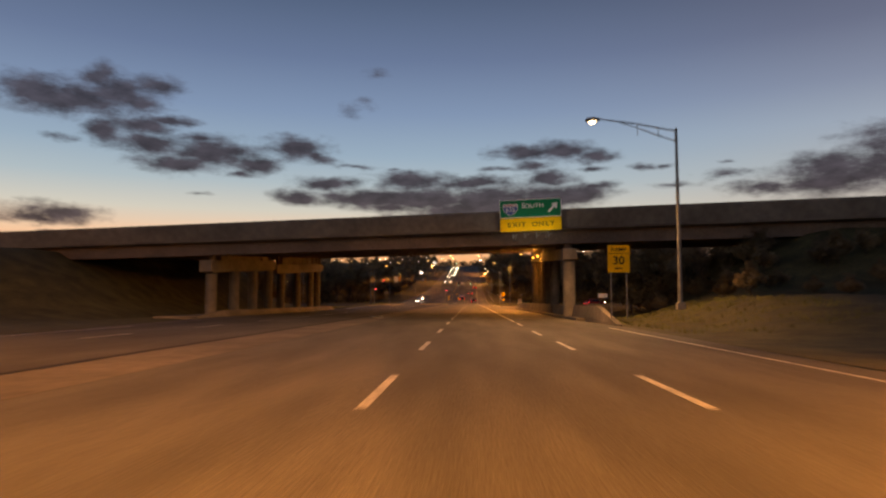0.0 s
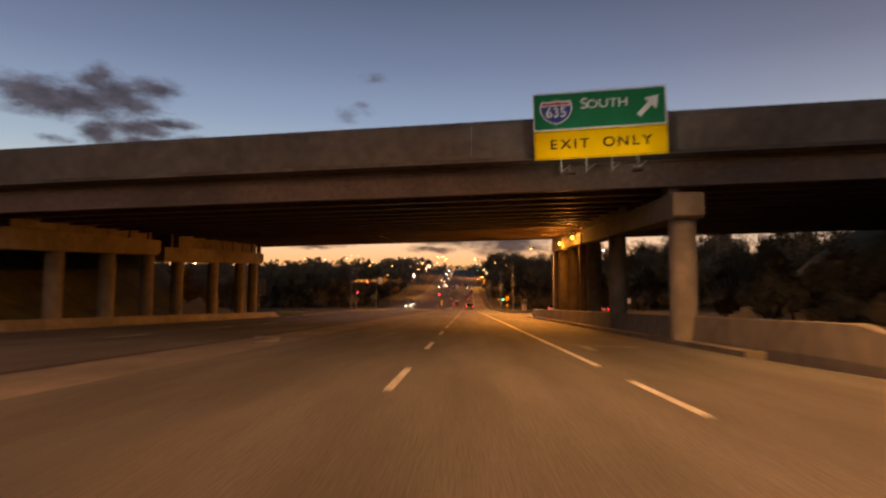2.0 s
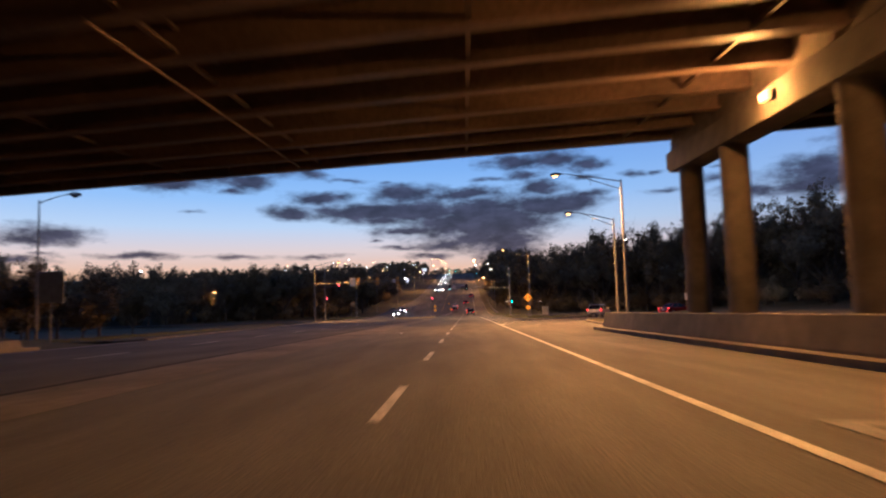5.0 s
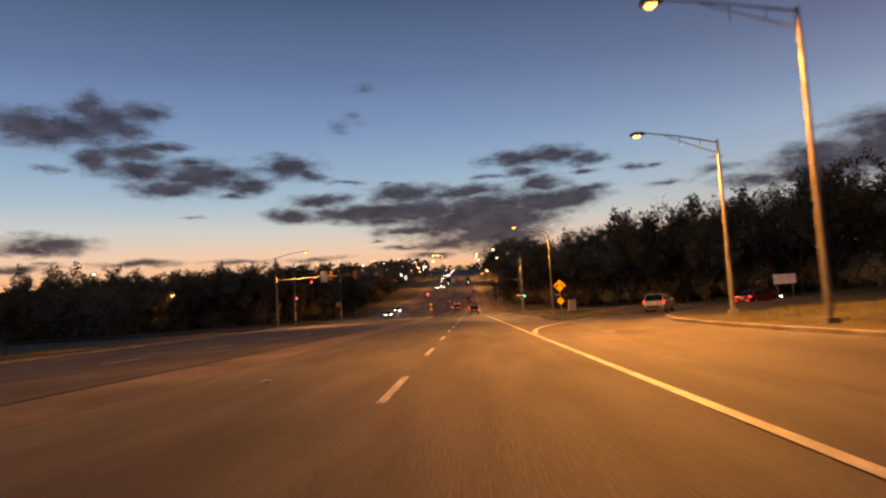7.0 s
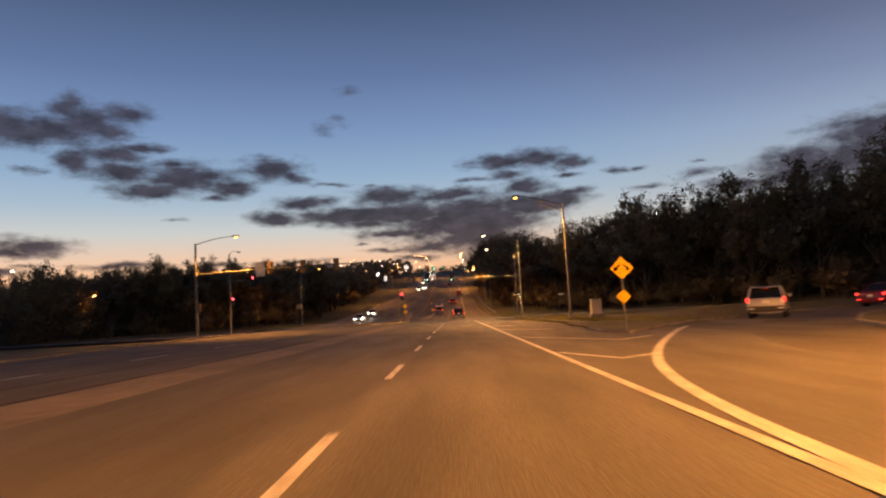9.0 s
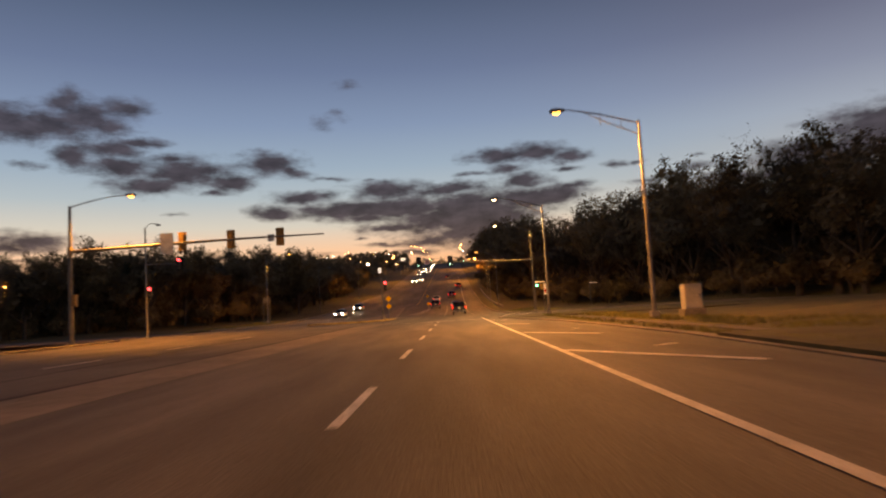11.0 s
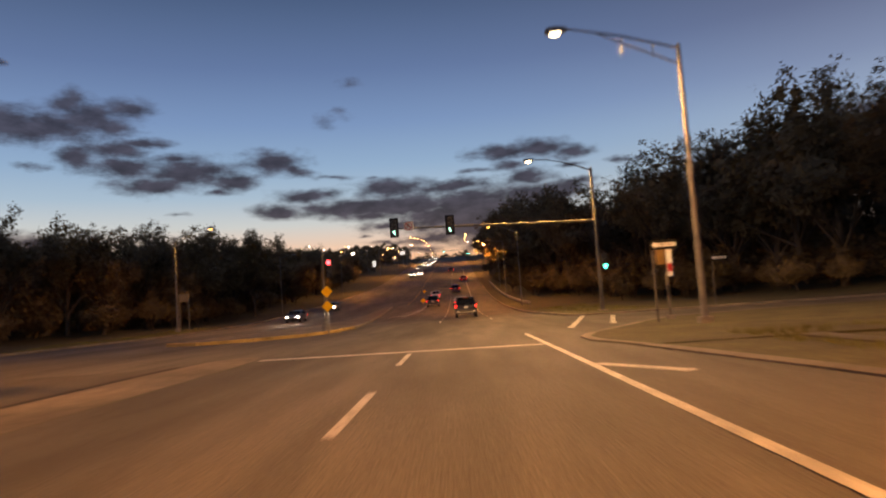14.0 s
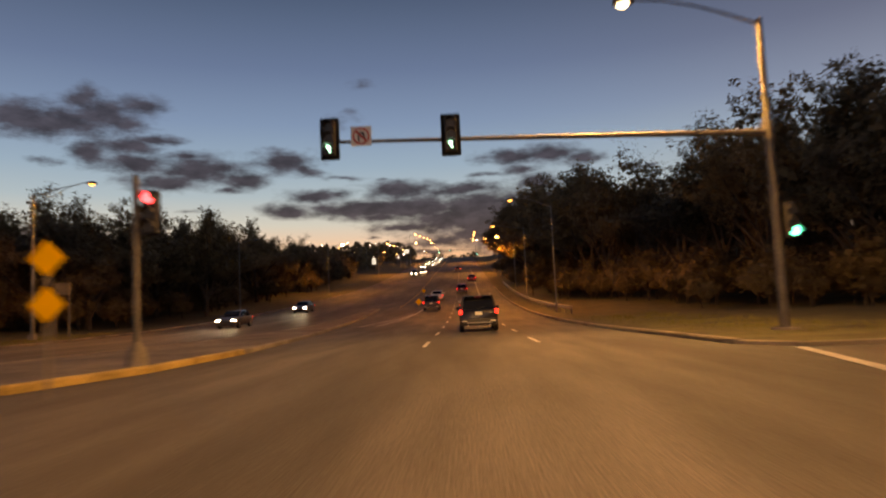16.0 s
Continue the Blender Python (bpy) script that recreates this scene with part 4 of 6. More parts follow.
street_lamp(8.1, 281.0, rise(281), 11.0, -4.0, 10.9, -4.0, power=0.55, style="bow")
street_lamp(-28.9, 281.2, rise(281), 10.8, 2.2, 11.1, lit=False, style="bow", label="thin bare lamp pole with an unlit head")
street_lamp(-25.2, 100.5, 0.0, 8.3, 2.0, 8.6, lit=False, style="bow", label="pale pole beside the overpass with an unlit head")


# ------------------------------------------------------------------ signs
def arrow_outline(cx, cz, size, ang):
    """A straight arrow that points along ang degrees."""
    pts = [(-0.5, -0.09), (0.08, -0.09), (0.08, -0.30), (0.5, 0), (0.08, 0.30), (0.08, 0.09), (-0.5, 0.09)]
    c, s = math.cos(radians(ang)), math.sin(radians(ang))
    return [(cx + size * (x * c - z * s), cz + size * (x * s + z * c)) for x, z in pts]


def moved(bm, x=0.0, y=0.0, z=0.0):
    bmesh.ops.translate(bm, vec=(x, y, z), verts=bm.verts)
    return bm


# exit sign hung on the face of the overpass
W, H, YH = 4.2, 2.2, 0.95
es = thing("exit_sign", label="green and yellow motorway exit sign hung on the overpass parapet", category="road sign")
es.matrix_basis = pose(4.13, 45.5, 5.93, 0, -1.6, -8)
part("back_panel", box(-W / 2, W / 2, 0.03, 0.07, 0, H), ALUM, es)
part("white_border", plate(rounded(-W / 2, W / 2, YH + 0.01, H, 0.07), 0.03), WHITE, es)
part("green_panel", moved(plate(rounded(-W / 2 + 0.04, W / 2 - 0.04, YH + 0.05, H - 0.04, 0.06), 0.03), 0, -0.005), GREEN, es)
part("yellow_panel", plate(rounded(-W / 2, W / 2, 0, YH, 0.06), 0.03), YELLOW, es)
part("black_border", moved(plate(rounded(-W / 2 + 0.03, W / 2 - 0.03, 0.03, YH - 0.03, 0.05), 0.03), 0, -0.003), BLACK, es)
part("yellow_field", moved(plate(rounded(-W / 2 + 0.045, W / 2 - 0.045, 0.045, YH - 0.045, 0.045), 0.03), 0, -0.006), YELLOW, es)
lettering("S", 0.50, -0.46, 1.77, -0.010, es, WHITE, "word", 1.1)
lettering("OUTH", 0.39, 0.27, 1.74, -0.010, es, WHITE, "word", 1.18)
for k, ch in enumerate("EXIT"):
    lettering(ch, 0.44, (-1.47, -1.08, -0.78, -0.49)[k], 0.47, -0.011, es, BLACK, "letter", 1.12)
for k, ch in enumerate("ONLY"):
    lettering(ch, 0.44, (0.28, 0.72, 1.11, 1.46)[k], 0.47, -0.011, es, BLACK, "letter", 1.12)
part("arrow", moved(plate(arrow_outline(1.55, 1.60, 0.88, 45), 0.006), 0, -0.010), WHITE, es, "white arrow")
shield = ((0, -0.36), (0.13, -0.31), (0.25, -0.20), (0.33, -0.04), (0.35, 0.10), (0.34, 0.20), (0.30, 0.30), (0.18, 0.27), (0.08, 0.29), (0, 0.31), (-0.08, 0.29), (-0.18, 0.27), (-0.30, 0.30), (-0.34, 0.20), (-0.35, 0.10), (-0.33, -0.04), (-0.25, -0.20), (-0.13, -0.31))
sh = part("route_shield", moved(plate([(x * 1.5 - 1.36, z * 1.2 + 1.58) for x, z in shield], 0.006), 0, -0.010), WHITE, es, "white, blue and red route shield")
part("blue_field", moved(plate([(x * 1.38 - 1.36, min(z * 1.1, 0.17) + 1.58) for x, z in shield], 0.006), 0, -0.014), SBLUE, sh)
part("red_field", moved(plate([(x * 1.38 - 1.36, z * 1.13 + 1.58) for x, z in ((-0.325, 0.19), (0.325, 0.19), (0.30, 0.265), (0.18, 0.24), (0, 0.275), (-0.18, 0.24), (-0.30, 0.265))], 0.006), 0, -0.014), SRED, sh)
lettering("635", 0.46, -1.36, 1.53, -0.018, sh, WHITE, "number", 0.98)
for x in (-1.25, -0.45, 0.35, 1.15):
    part("bracket", tube([(x, 0.06, 1.5), (x, 0.06, -0.42), (x, 0.10, -0.46)], 0.035, 6), GALV, es)
    part("brace", tube([(x, 0.07, -0.40), (x + 0.30, 0.40, -0.12)], 0.024, 6), GALV, es)
    part("strut", tube([(x, 0.07, 0.30), (x, 0.46, 0.30)], 0.024, 6), GALV, es)
# fill lamps added on short arms below the sign, standing in for headlights
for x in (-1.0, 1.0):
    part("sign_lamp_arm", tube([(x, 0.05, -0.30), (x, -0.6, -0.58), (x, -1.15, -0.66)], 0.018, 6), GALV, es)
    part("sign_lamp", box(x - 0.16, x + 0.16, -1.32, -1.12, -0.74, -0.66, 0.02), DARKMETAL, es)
    lamp = bpy.data.lights.new("sign_fill_light", "SPOT")
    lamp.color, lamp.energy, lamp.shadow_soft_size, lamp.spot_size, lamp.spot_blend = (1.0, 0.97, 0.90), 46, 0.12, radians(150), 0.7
    lo = new("sign_fill_light", lamp)
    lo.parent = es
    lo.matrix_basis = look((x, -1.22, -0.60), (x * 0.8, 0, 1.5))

# ramp speed sign
rs = thing("ramp_speed_sign", (7.3, 32.8, 0.9), label="yellow ramp speed sign on two steel posts in the grass", category="road sign")
part("face", moved(plate(rounded(-0.55, 0.55, 1.66, 3.04, 0.06), 0.012), 0, -0.03), BLACK, rs)
part("yellow_face", moved(plate(rounded(-0.535, 0.535, 1.675, 3.025, 0.055), 0.012), 0, -0.036), YELLOW, rs)
part("divider", box(-0.53, 0.53, -0.042, -0.03, 2.60, 2.625), BLACK, rs)
lettering("RAMP", 0.27, 0, 2.80, -0.041, rs, BLACK, "word", 1.1)
lettering("30", 0.56, 0, 2.25, -0.041, rs, BLACK, "number", 1.05)
lettering("MPH", 0.17, 0, 1.86, -0.041, rs, BLACK, "word", 1.15)
for x in (-0.38, 0.38):
    part("post", tube([(x, 0, -0.6), (x, 0, 2.95)], 0.035, 8), GALV, rs)


def diamond(half):
    r = half * 0.12
    return [(0, -half), (r, -half + r), (half - r, -r), (half, 0), (half - r, r), (r, half - r), (0, half), (-r, half - r), (-half + r, r), (-half, 0), (-half + r, -r), (-r, -half + r)]


def warning_post(x, y, zb, zc, half, z2, half2, label, arrows, name="warning_sign"):
    s = thing(name, (x, y, zb), label=label, category="road sign", group="yellow warning signs")
    part("post", tube([(0, 0.03, -0.5), (0, 0.03, zc - zb + half * 0.8)], 0.035, 8), GALV, s)
    for zz_, h_, top in ((zc - zb, half, True), (z2 - zb, half2, False)):
        if not h_:
            continue
        f = part("diamond_face", moved(plate(diamond(h_), 0.008), 0, -0.012, zz_), YELLOW, s)
        if top and arrows:
            part("black_border", moved(plate(diamond(h_ * 1.03), 0.006), 0, -0.004, zz_), BLACK, f)
            for a, dx in ((225, -0.18), (-45, 0.18)):
                part("arrow", moved(plate(arrow_outline(dx * h_ / 0.43, 0, 0.34 * h_ / 0.43, a), 0.006), 0, -0.018, zz_ + 0.02), BLACK, f)
    return s


warning_post(6.45, 135.6, 0.15, 2.42, 0.44, 1.35, 0.28, "yellow double arrow sign over a small yellow diamond on a post", True)
warning_post(-6.72, 204.6, 0.12, 2.31, 0.31, 1.54, 0.31, "two plain yellow diamond markers on one post", False)
warning_post(-6.2, 300, rise(300), rise(300) + 1.4, 0.35, 0, 0, "small yellow diamond marker on a short post", False)
warning_post(-4.9, 268, rise(268), rise(268) + 1.1, 0.38, 0, 0, "small yellow diamond marker on a short post", False)


def one_way(x, y, zb, zc, w, label, extra=False):
    s = thing("one_way_sign", (x, y, zb), label=label, category="road sign", group="one way signs")
    h = w * 0.36
    part("post", tube([(-w * 0.42, 0.03, -0.4), (-w * 0.42, 0.03, zc - zb + h * 0.5)], 0.04, 8), WEATHER, s)
    f = part("face", moved(plate(rounded(-w / 2, w / 2, -h / 2, h / 2, 0.02), 0.01), 0, -0.02, zc - zb), BLACK, s)
    part("white_arrow", moved(plate([(-w * 0.46, 0), (-w * 0.30, h * 0.34), (-w * 0.30, h * 0.2), (w * 0.45, h * 0.2), (w * 0.45, -h * 0.2), (-w * 0.30, -h * 0.2), (-w * 0.30, -h * 0.34)], 0.006), 0, -0.027, zc - zb), WHITE, f)
    lettering("ONE WAY", h * 0.30, w * 0.09, zc - zb, -0.030, f, BLACK, "word", 1.15)
    return s


one_way(7.8, 193.9, 0.25, 2.84, 1.0, "black and white one way sign on a post at the junction")
# the pedestrian post behind it with a signal box and small panels
pp = thing("pedestrian_post", (8.35, 195.6, 0.15), label="steel post with a pedestrian signal box and button panels", category="signal post")
part("post", tube([(0, 0, -0.3), (0, 0, 0.0), (0, 0, 2.55)], [0.09, 0.06, 0.055], 10), WEATHER, pp, smooth=True)
part("foot", box(-0.14, 0.14, -0.14, 0.14, -0.2, 0.06, 0.02), CONC_LIGHT, pp)
part("signal_box", box(-0.36, -0.07, -0.14, 0.12, 2.02, 2.62, 0.02), SIGYEL, pp)
part("white_panel", box(0.0, 0.22, -0.10, -0.08, 1.55, 2.60), WHITE, pp)
part("red_panel", box(0.02, 0.20, -0.115, -0.105, 1.75, 2.05), SRED, pp)
part("button_box", box(-0.12, 0.02, -0.18, -0.06, 0.95, 1.2, 0.01), DARKMETAL, pp)
one_way(15.72, 209.5, 0.35, 2.85, 0.96, "black and white one way sign beside the off ramp")

# small pale board beyond the ramp
ws = thing("white_board", (28.95, 150.5, 0.3), label="small white board on two posts by the ramp", category="sign")
part("board", box(-1.02, 1.02, -0.02, 0.02, 1.5, 2.4, 0.01), WHITE, ws)
for x in (-0.7, 0.7):
    part("post", box(x - 0.05, x + 0.05, 0.02, 0.1, -0.6, 2.3), WEATHER, ws)
# boxy sign seen beyond the left piers
bs = thing("box_sign", (-23.0, 98.3, 0.0), label="grey backed square sign on a post past the overpass", category="sign")
part("panel", box(-0.74, 0.74, -0.02, 0.03, 2.2, 3.95, 0.01), ALUM, bs)
part("post", tube([(0, 0.06, -0.3), (0, 0.06, 3.8)], 0.045, 8), GALV, bs)
# two-post frame seen from behind
tp = thing("sign_back", (-30.6, 245.0, 0.2), label="back of a small sign board on two wooden posts", category="sign")
part("board", box(-0.62, 0.62, -0.02, 0.02, 3.3, 4.2, 0.01), WEATHER, tp)
for x in (-0.52, 0.52):
    part("post", box(x - 0.06, x + 0.06, -0.09, -0.02, -0.3, 4.2), WEATHER, tp)

# roadside control cabinet
cb = thing("control_cabinet", (11.95, 167.5, 0.28), label="grey steel roadside control cabinet on a concrete pad", category="cabinet")
part("pad", box(-0.55, 0.55, -0.45, 0.45, -0.35, 0.03, 0.02), CONC_DARK, cb)
part("body", box(-0.43, 0.43, -0.34, 0.34, 0.03, 1.22, 0.02), BOXGREY, cb)
part("door", box(-0.38, 0.38, -0.362, -0.335, 0.10, 1.15, 0.01), BOXGREY, cb)
part("handle", box(0.26, 0.30, -0.39, -0.358, 0.58, 0.76, 0.01), DARKMETAL, cb)
part("roof", box(-0.46, 0.46, -0.38, 0.37, 1.22, 1.27, 0.012), BOXGREY, cb)


# ------------------------------------------------------------------ traffic signals
def signal_head(root, x, y, z, face=-1, lit=None, housing=DARKMETAL, back=True, name="signal_head"):
    """Three lenses in a box with a backing plate; face: -1 looks towards -y."""
    f = face
    if back:
        bm = plate(rounded(-0.30, 0.30, -0.66, 0.66, 0.05), 0.01)
        head = part(name, moved(bm, x, y, z), BLACK if housing is DARKMETAL else housing, root)
    else:
        head = part(name, box(x - 0.19, x + 0.19, y - 0.02, y + 0.02, z - 0.55, z + 0.55, 0.01), housing, root)
    part("housing", box(x - 0.18, x + 0.18, y + min(0, f * 0.20), y + max(0, f * 0.20) + 0.012, z - 0.53, z + 0.53, 0.02), housing, head)
    part("rear_box", box(x - 0.16, x + 0.16, y - f * 0.16 if f < 0 else y - 0.16, y + 0.16 if f < 0 else y, z - 0.51, z + 0.51, 0.03), housing, head)
    for k, zz_ in enumerate((0.345, 0.0, -0.345)):
        on = lit is not None and lit[0] == k
        lens = disc(0.14, 0.02, 16)
        yl = y + f * 0.20 - (0.03 if f < 0 else -0.01)
        arrow = on and lit[1] is SIG_ARROW
        part("lens", moved(lens, x, yl, z + zz_), lit[1] if on and not arrow else SIG_OFF, head, "lit lens" if on and not arrow else "")
        if arrow:
            part("lit_arrow", moved(plate(arrow_outline(0, 0, 0.25, 108), 0.008), x, yl - 0.012, z + zz_), SIG_ARROW, head, "glowing green arrow")
        bm = bm_new()
        prev = None
        for i in range(9):
            a = math.pi * (-0.08 + 1.16 * i / 8)
            row = [bm.verts.new((x + r * math.cos(a), y + f * d_, z + zz_ + r * math.sin(a))) for r, d_ in ((0.155, 0.19), (0.155, 0.42), (0.145, 0.42), (0.145, 0.19))]
            if prev:
                for j in range(4):
                    bm.faces.new((prev[j], prev[(j + 1) % 4], row[(j + 1) % 4], row[j]))
            prev = row
        part("visor", bm, housing, head)
    return head


# mast arm on the right: two green arrows and a no U-turn sign
mr = thing("signal_mast", (9.67, 214.4, 0.1), label="steel mast arm with lit green arrow signals and a street lamp", category="traffic signal")
part("foot", box(-0.3, 0.3, -0.3, 0.3, -0.3, 0.06, 0.03), CONC_LIGHT, mr)
part("pole", tube([(0, 0, 0), (0, 0, 5), (0, 0, 9.6)], [0.15, 0.12, 0.085], 14), WEATHER, mr, smooth=True)
part("mast_arm", tube([(0, 0, 6.0), (-4, 0, 6.14), (-9, 0, 6.28), (-13.6, 0, 6.4)], [0.11, 0.09, 0.07, 0.05], 10), WEATHER, mr, smooth=True)
part("collar", tube([(0, 0, 5.75), (0, 0, 6.3)], 0.165, 12), WEATHER, mr)
pts = [(-3.9 * k, 0, 9.42 + 1.0 * math.sin(k * math.pi / 2)) for k in (0, 0.15, 0.3, 0.5, 0.75, 1.0)]
part("lamp_arm", tube(pts, [0.05, 0.046, 0.042, 0.038, 0.034, 0.03], 8), WEATHER, mr, smooth=True)
part("lamp_head", box(-4.45, -3.8, -0.16, 0.16, 10.33, 10.49, 0.04), WEATHER, mr)
bm = bm_new()
bmesh.ops.create_uvsphere(bm, u_segments=12, v_segments=8, radius=0.16, matrix=Matrix.Translation((-4.15, 0, 10.31)) @ Matrix.Diagonal((1.3, 0.9, 0.8, 1)))
part("lamp_lens", bm, BULB_P, mr, "glowing lens", smooth=True)
lamp = bpy.data.lights.new("street_light", "SPOT")
lamp.color, lamp.energy, lamp.shadow_soft_size = (1.0, 0.50, 0.14), LAMP_W * 0.8, 0.2
lamp.spot_size, lamp.spot_blend = radians(172), 0.2
lo = new("street_light", lamp)
lo.parent = mr
lo.location = (-4.15, 0, 10.09)
for x in (-9.72, -13.46):
    signal_head(mr, x, -0.22, 6.38 if x > -11 else 6.44, -1, (2, SIG_ARROW))
nu = part("turn_sign", box(-12.82, -12.18, -0.14, -0.12, 6.20, 6.82, 0.0), WHITE, mr, "white no U-turn sign")
ring = bm_new()
prev = None
for i in range(29):
    a = 2 * math.pi * i / 28
    row = [ring.verts.new((-12.5 + r * math.cos(a), -0.146, 6.51 + r * math.sin(a))) for r in (0.215, 0.265)]
    if prev:
        ring.faces.new((prev[0], prev[1], row[1], row[0]))
    prev = row
bmesh.ops.recalc_face_normals(ring, faces=ring.faces)
part("red_ring", ring, SRED, nu)
part("red_bar", moved(plate([(-0.17, 0.13), (-0.13, 0.17), (0.17, -0.13), (0.13, -0.17)], 0.003), -12.5, -0.150, 6.51), SRED, nu)
bm = moved(plate([(-0.10, -0.16), (-0.05, -0.16), (-0.05, 0.06), (0.05, 0.06), (0.05, -0.02), (0.0, -0.02), (0.075, -0.11), (0.15, -0.02), (0.10, -0.02), (0.10, 0.12), (-0.10, 0.12)], 0.003), -12.5, -0.147, 6.51)
part("black_arrow", bm, BLACK, nu)
signal_head(mr, 0.34, -0.20, 3.25, -1, (2, SIG_G), back=False)

# mast arm on the left: heads seen from behind
ml = thing("signal_mast", (-26.7, 180.6, -0.2), label="long steel mast arm with signals seen from behind", category="traffic signal")
part("foot", box(-0.32, 0.32, -0.32, 0.32, -0.3, 0.3, 0.03), CONC_LIGHT, ml)
part("pole", tube([(0, 0, 0), (0, 0, 5), (0, 0, 10.0)], [0.19, 0.15, 0.10], 14), WEATHER, ml, smooth=True)
part("mast_arm", tube([(0, 0, 6.75), (6, 0.7, 6.95), (12, 1.4, 7.12), (17.6, 2.1, 7.2)], [0.13, 0.11, 0.08, 0.05], 10), WEATHER, ml, smooth=True)
part("collar", tube([(0, 0, 6.45), (0, 0, 7.05)], 0.21, 12), WEATHER, ml)
pts = [(3.9 * k, 0.5 * k, 9.9 + 0.75 * math.sin(k * math.pi / 2)) for k in (0, 0.15, 0.3, 0.5, 0.75, 1.0)]
part("lamp_arm", tube(pts, [0.05, 0.046, 0.042, 0.038, 0.034, 0.03], 8), WEATHER, ml, smooth=True)
part("lamp_head", box(3.8, 4.45, 0.36, 0.68, 10.58, 10.74, 0.04), WEATHER, ml)
bm = bm_new()
bmesh.ops.create_uvsphere(bm, u_segments=12, v_segments=8, radius=0.16, matrix=Matrix.Translation((4.15, 0.52, 10.56)) @ Matrix.Diagonal((1.3, 0.9, 0.8, 1)))
part("lamp_lens", bm, BULB_O, ml, "glowing lens", smooth=True)
lamp = bpy.data.lights.new("street_light", "SPOT")
lamp.color, lamp.energy, lamp.shadow_soft_size = SODIUM, LAMP_W * 1.3, 0.2
lamp.spot_size, lamp.spot_blend = radians(146), 0.4
lo = new("street_light", lamp)
lo.parent = ml
lo.location = (4.15, 0.52, 10.34)
part("sign_panel", box(6.1, 7.06, 0.62, 0.66, 6.25, 7.75, 0.01), ALUM, ml, "back of a pale sign panel")
for x, y in ((7.55, 1.05), (10.93, 1.45), (14.4, 1.85)):
    signal_head(ml, x, y, 7.15, 1, None, SIGYEL)
part("small_panel", box(13.55, 14.1 - 0.05, 1.58, 1.62, 6.82, 7.33, 0.01), ALUM, ml)
part("pedestrian_box", box(0.16, 0.45, -0.2, 0.12, 2.9, 3.7, 0.02), SIGYEL, ml)

# thin post across the side street with red signals and a small lamp head
p2 = thing("signal_post", (-27.9, 195.1, 0.0), label="thin steel post with red signals and a small bracket", category="traffic signal")
part("pole", tube([(0, 0, -0.2), (0, 0, 5), (0, 0, 10.0)], [0.11, 0.09, 0.07], 10), GALV, p2, smooth=True)
part("bracket", tube([(0, 0, 9.9), (0.3, 0.1, 10.35), (0.8, 0.2, 10.4), (1.1, 0.2, 10.3)], 0.03, 6), GALV, p2)
part("sensor", box(0.95, 1.35, 0.1, 0.3, 10.16, 10.3, 0.03), DARKMETAL, p2)
part("side_arm", tube([(0, 0, 6.6), (1.2, 0.8, 6.65), (2.4, 1.6, 6.65)], 0.05, 8), GALV, p2)
signal_head(p2, 2.5, 1.55, 6.65, -1, (0, SIG_R))
signal_head(p2, 0.42, -0.1, 4.0, -1, (0, SIG_R), back=False)

# post on the traffic island with a red signal
mp_ = thing("signal_post", (-7.95, 210.2, 0.1), label="steel signal post on the traffic island with a red light", category="traffic signal")
part("foot", tube([(0, 0, 0), (0, 0, 0.30), (0, 0, 0.42), (0, 0, 0.6)], [0.26, 0.24, 0.2, 0.09], 12), CONC_LIGHT, mp_, "concrete foot", smooth=True)
part("pole", tube([(0, 0, 0.2), (0, 0, 2.5), (0, 0, 4.75)], [0.085, 0.08, 0.075], 12), WEATHER, mp_, smooth=True)
part("bracket", tube([(0, 0, 4.3), (0.3, 0, 4.3)], 0.025, 6), WEATHER, mp_)
part("bracket", tube([(0, 0, 3.25), (0.3, 0, 3.25)], 0.025, 6), WEATHER, mp_)
signal_head(mp_, 0.42, -0.05, 3.78, -1, (0, SIG_R), back=False)

# far junction at the top of the hill
fj = thing("signal_mast", (7.0, 548, rise(548)), label="distant mast arm with green lights on the hilltop", category="traffic signal")
part("pole", tube([(0, 0, -0.3), (0, 0, 7.2)], [0.16, 0.12], 10), WEATHER, fj)
part("mast_arm", tube([(0, 0, 5.0), (-20, 0, 5.2)], [0.12, 0.06], 8), WEATHER, fj)
for x in (-13.0, -19.0):
    signal_head(fj, x, -0.2, 5.1, -1, (2, SIG_FAR))
signal_head(fj, 0.4, -0.2, 3.0, -1, (2, SIG_FAR), back=False)


# ------------------------------------------------------------------ vehicles
def paint(name, c, rough=0.28):
    return mat(name, c, rough, 0.25, coat=0.6, grain=((1.5, 3, 0.9, 1.08),))


def loft(rows):
    """Rings of (y, half widths, heights): each ring a list of (x, z) for the right side from floor to top, mirrored."""
    bm = bm_new()
    prev = None
    for y, ring in rows:
        pts = [(x, z) for x, z in ring] + [(-x, z) for x, z in reversed(ring)]
        row = [bm.verts.new((x, y, z)) for x, z in pts]
        if prev:
            n = len(row)
            for i in range(n):
                bm.faces.new((prev[i], prev[(i + 1) % n], row[(i + 1) % n], row[i]))
        else:
            bm.faces.new(row)
        prev = row
    bm.faces.new(prev[::-1])
    bmesh.ops.recalc_face_normals(bm, faces=bm.faces)
    return bm


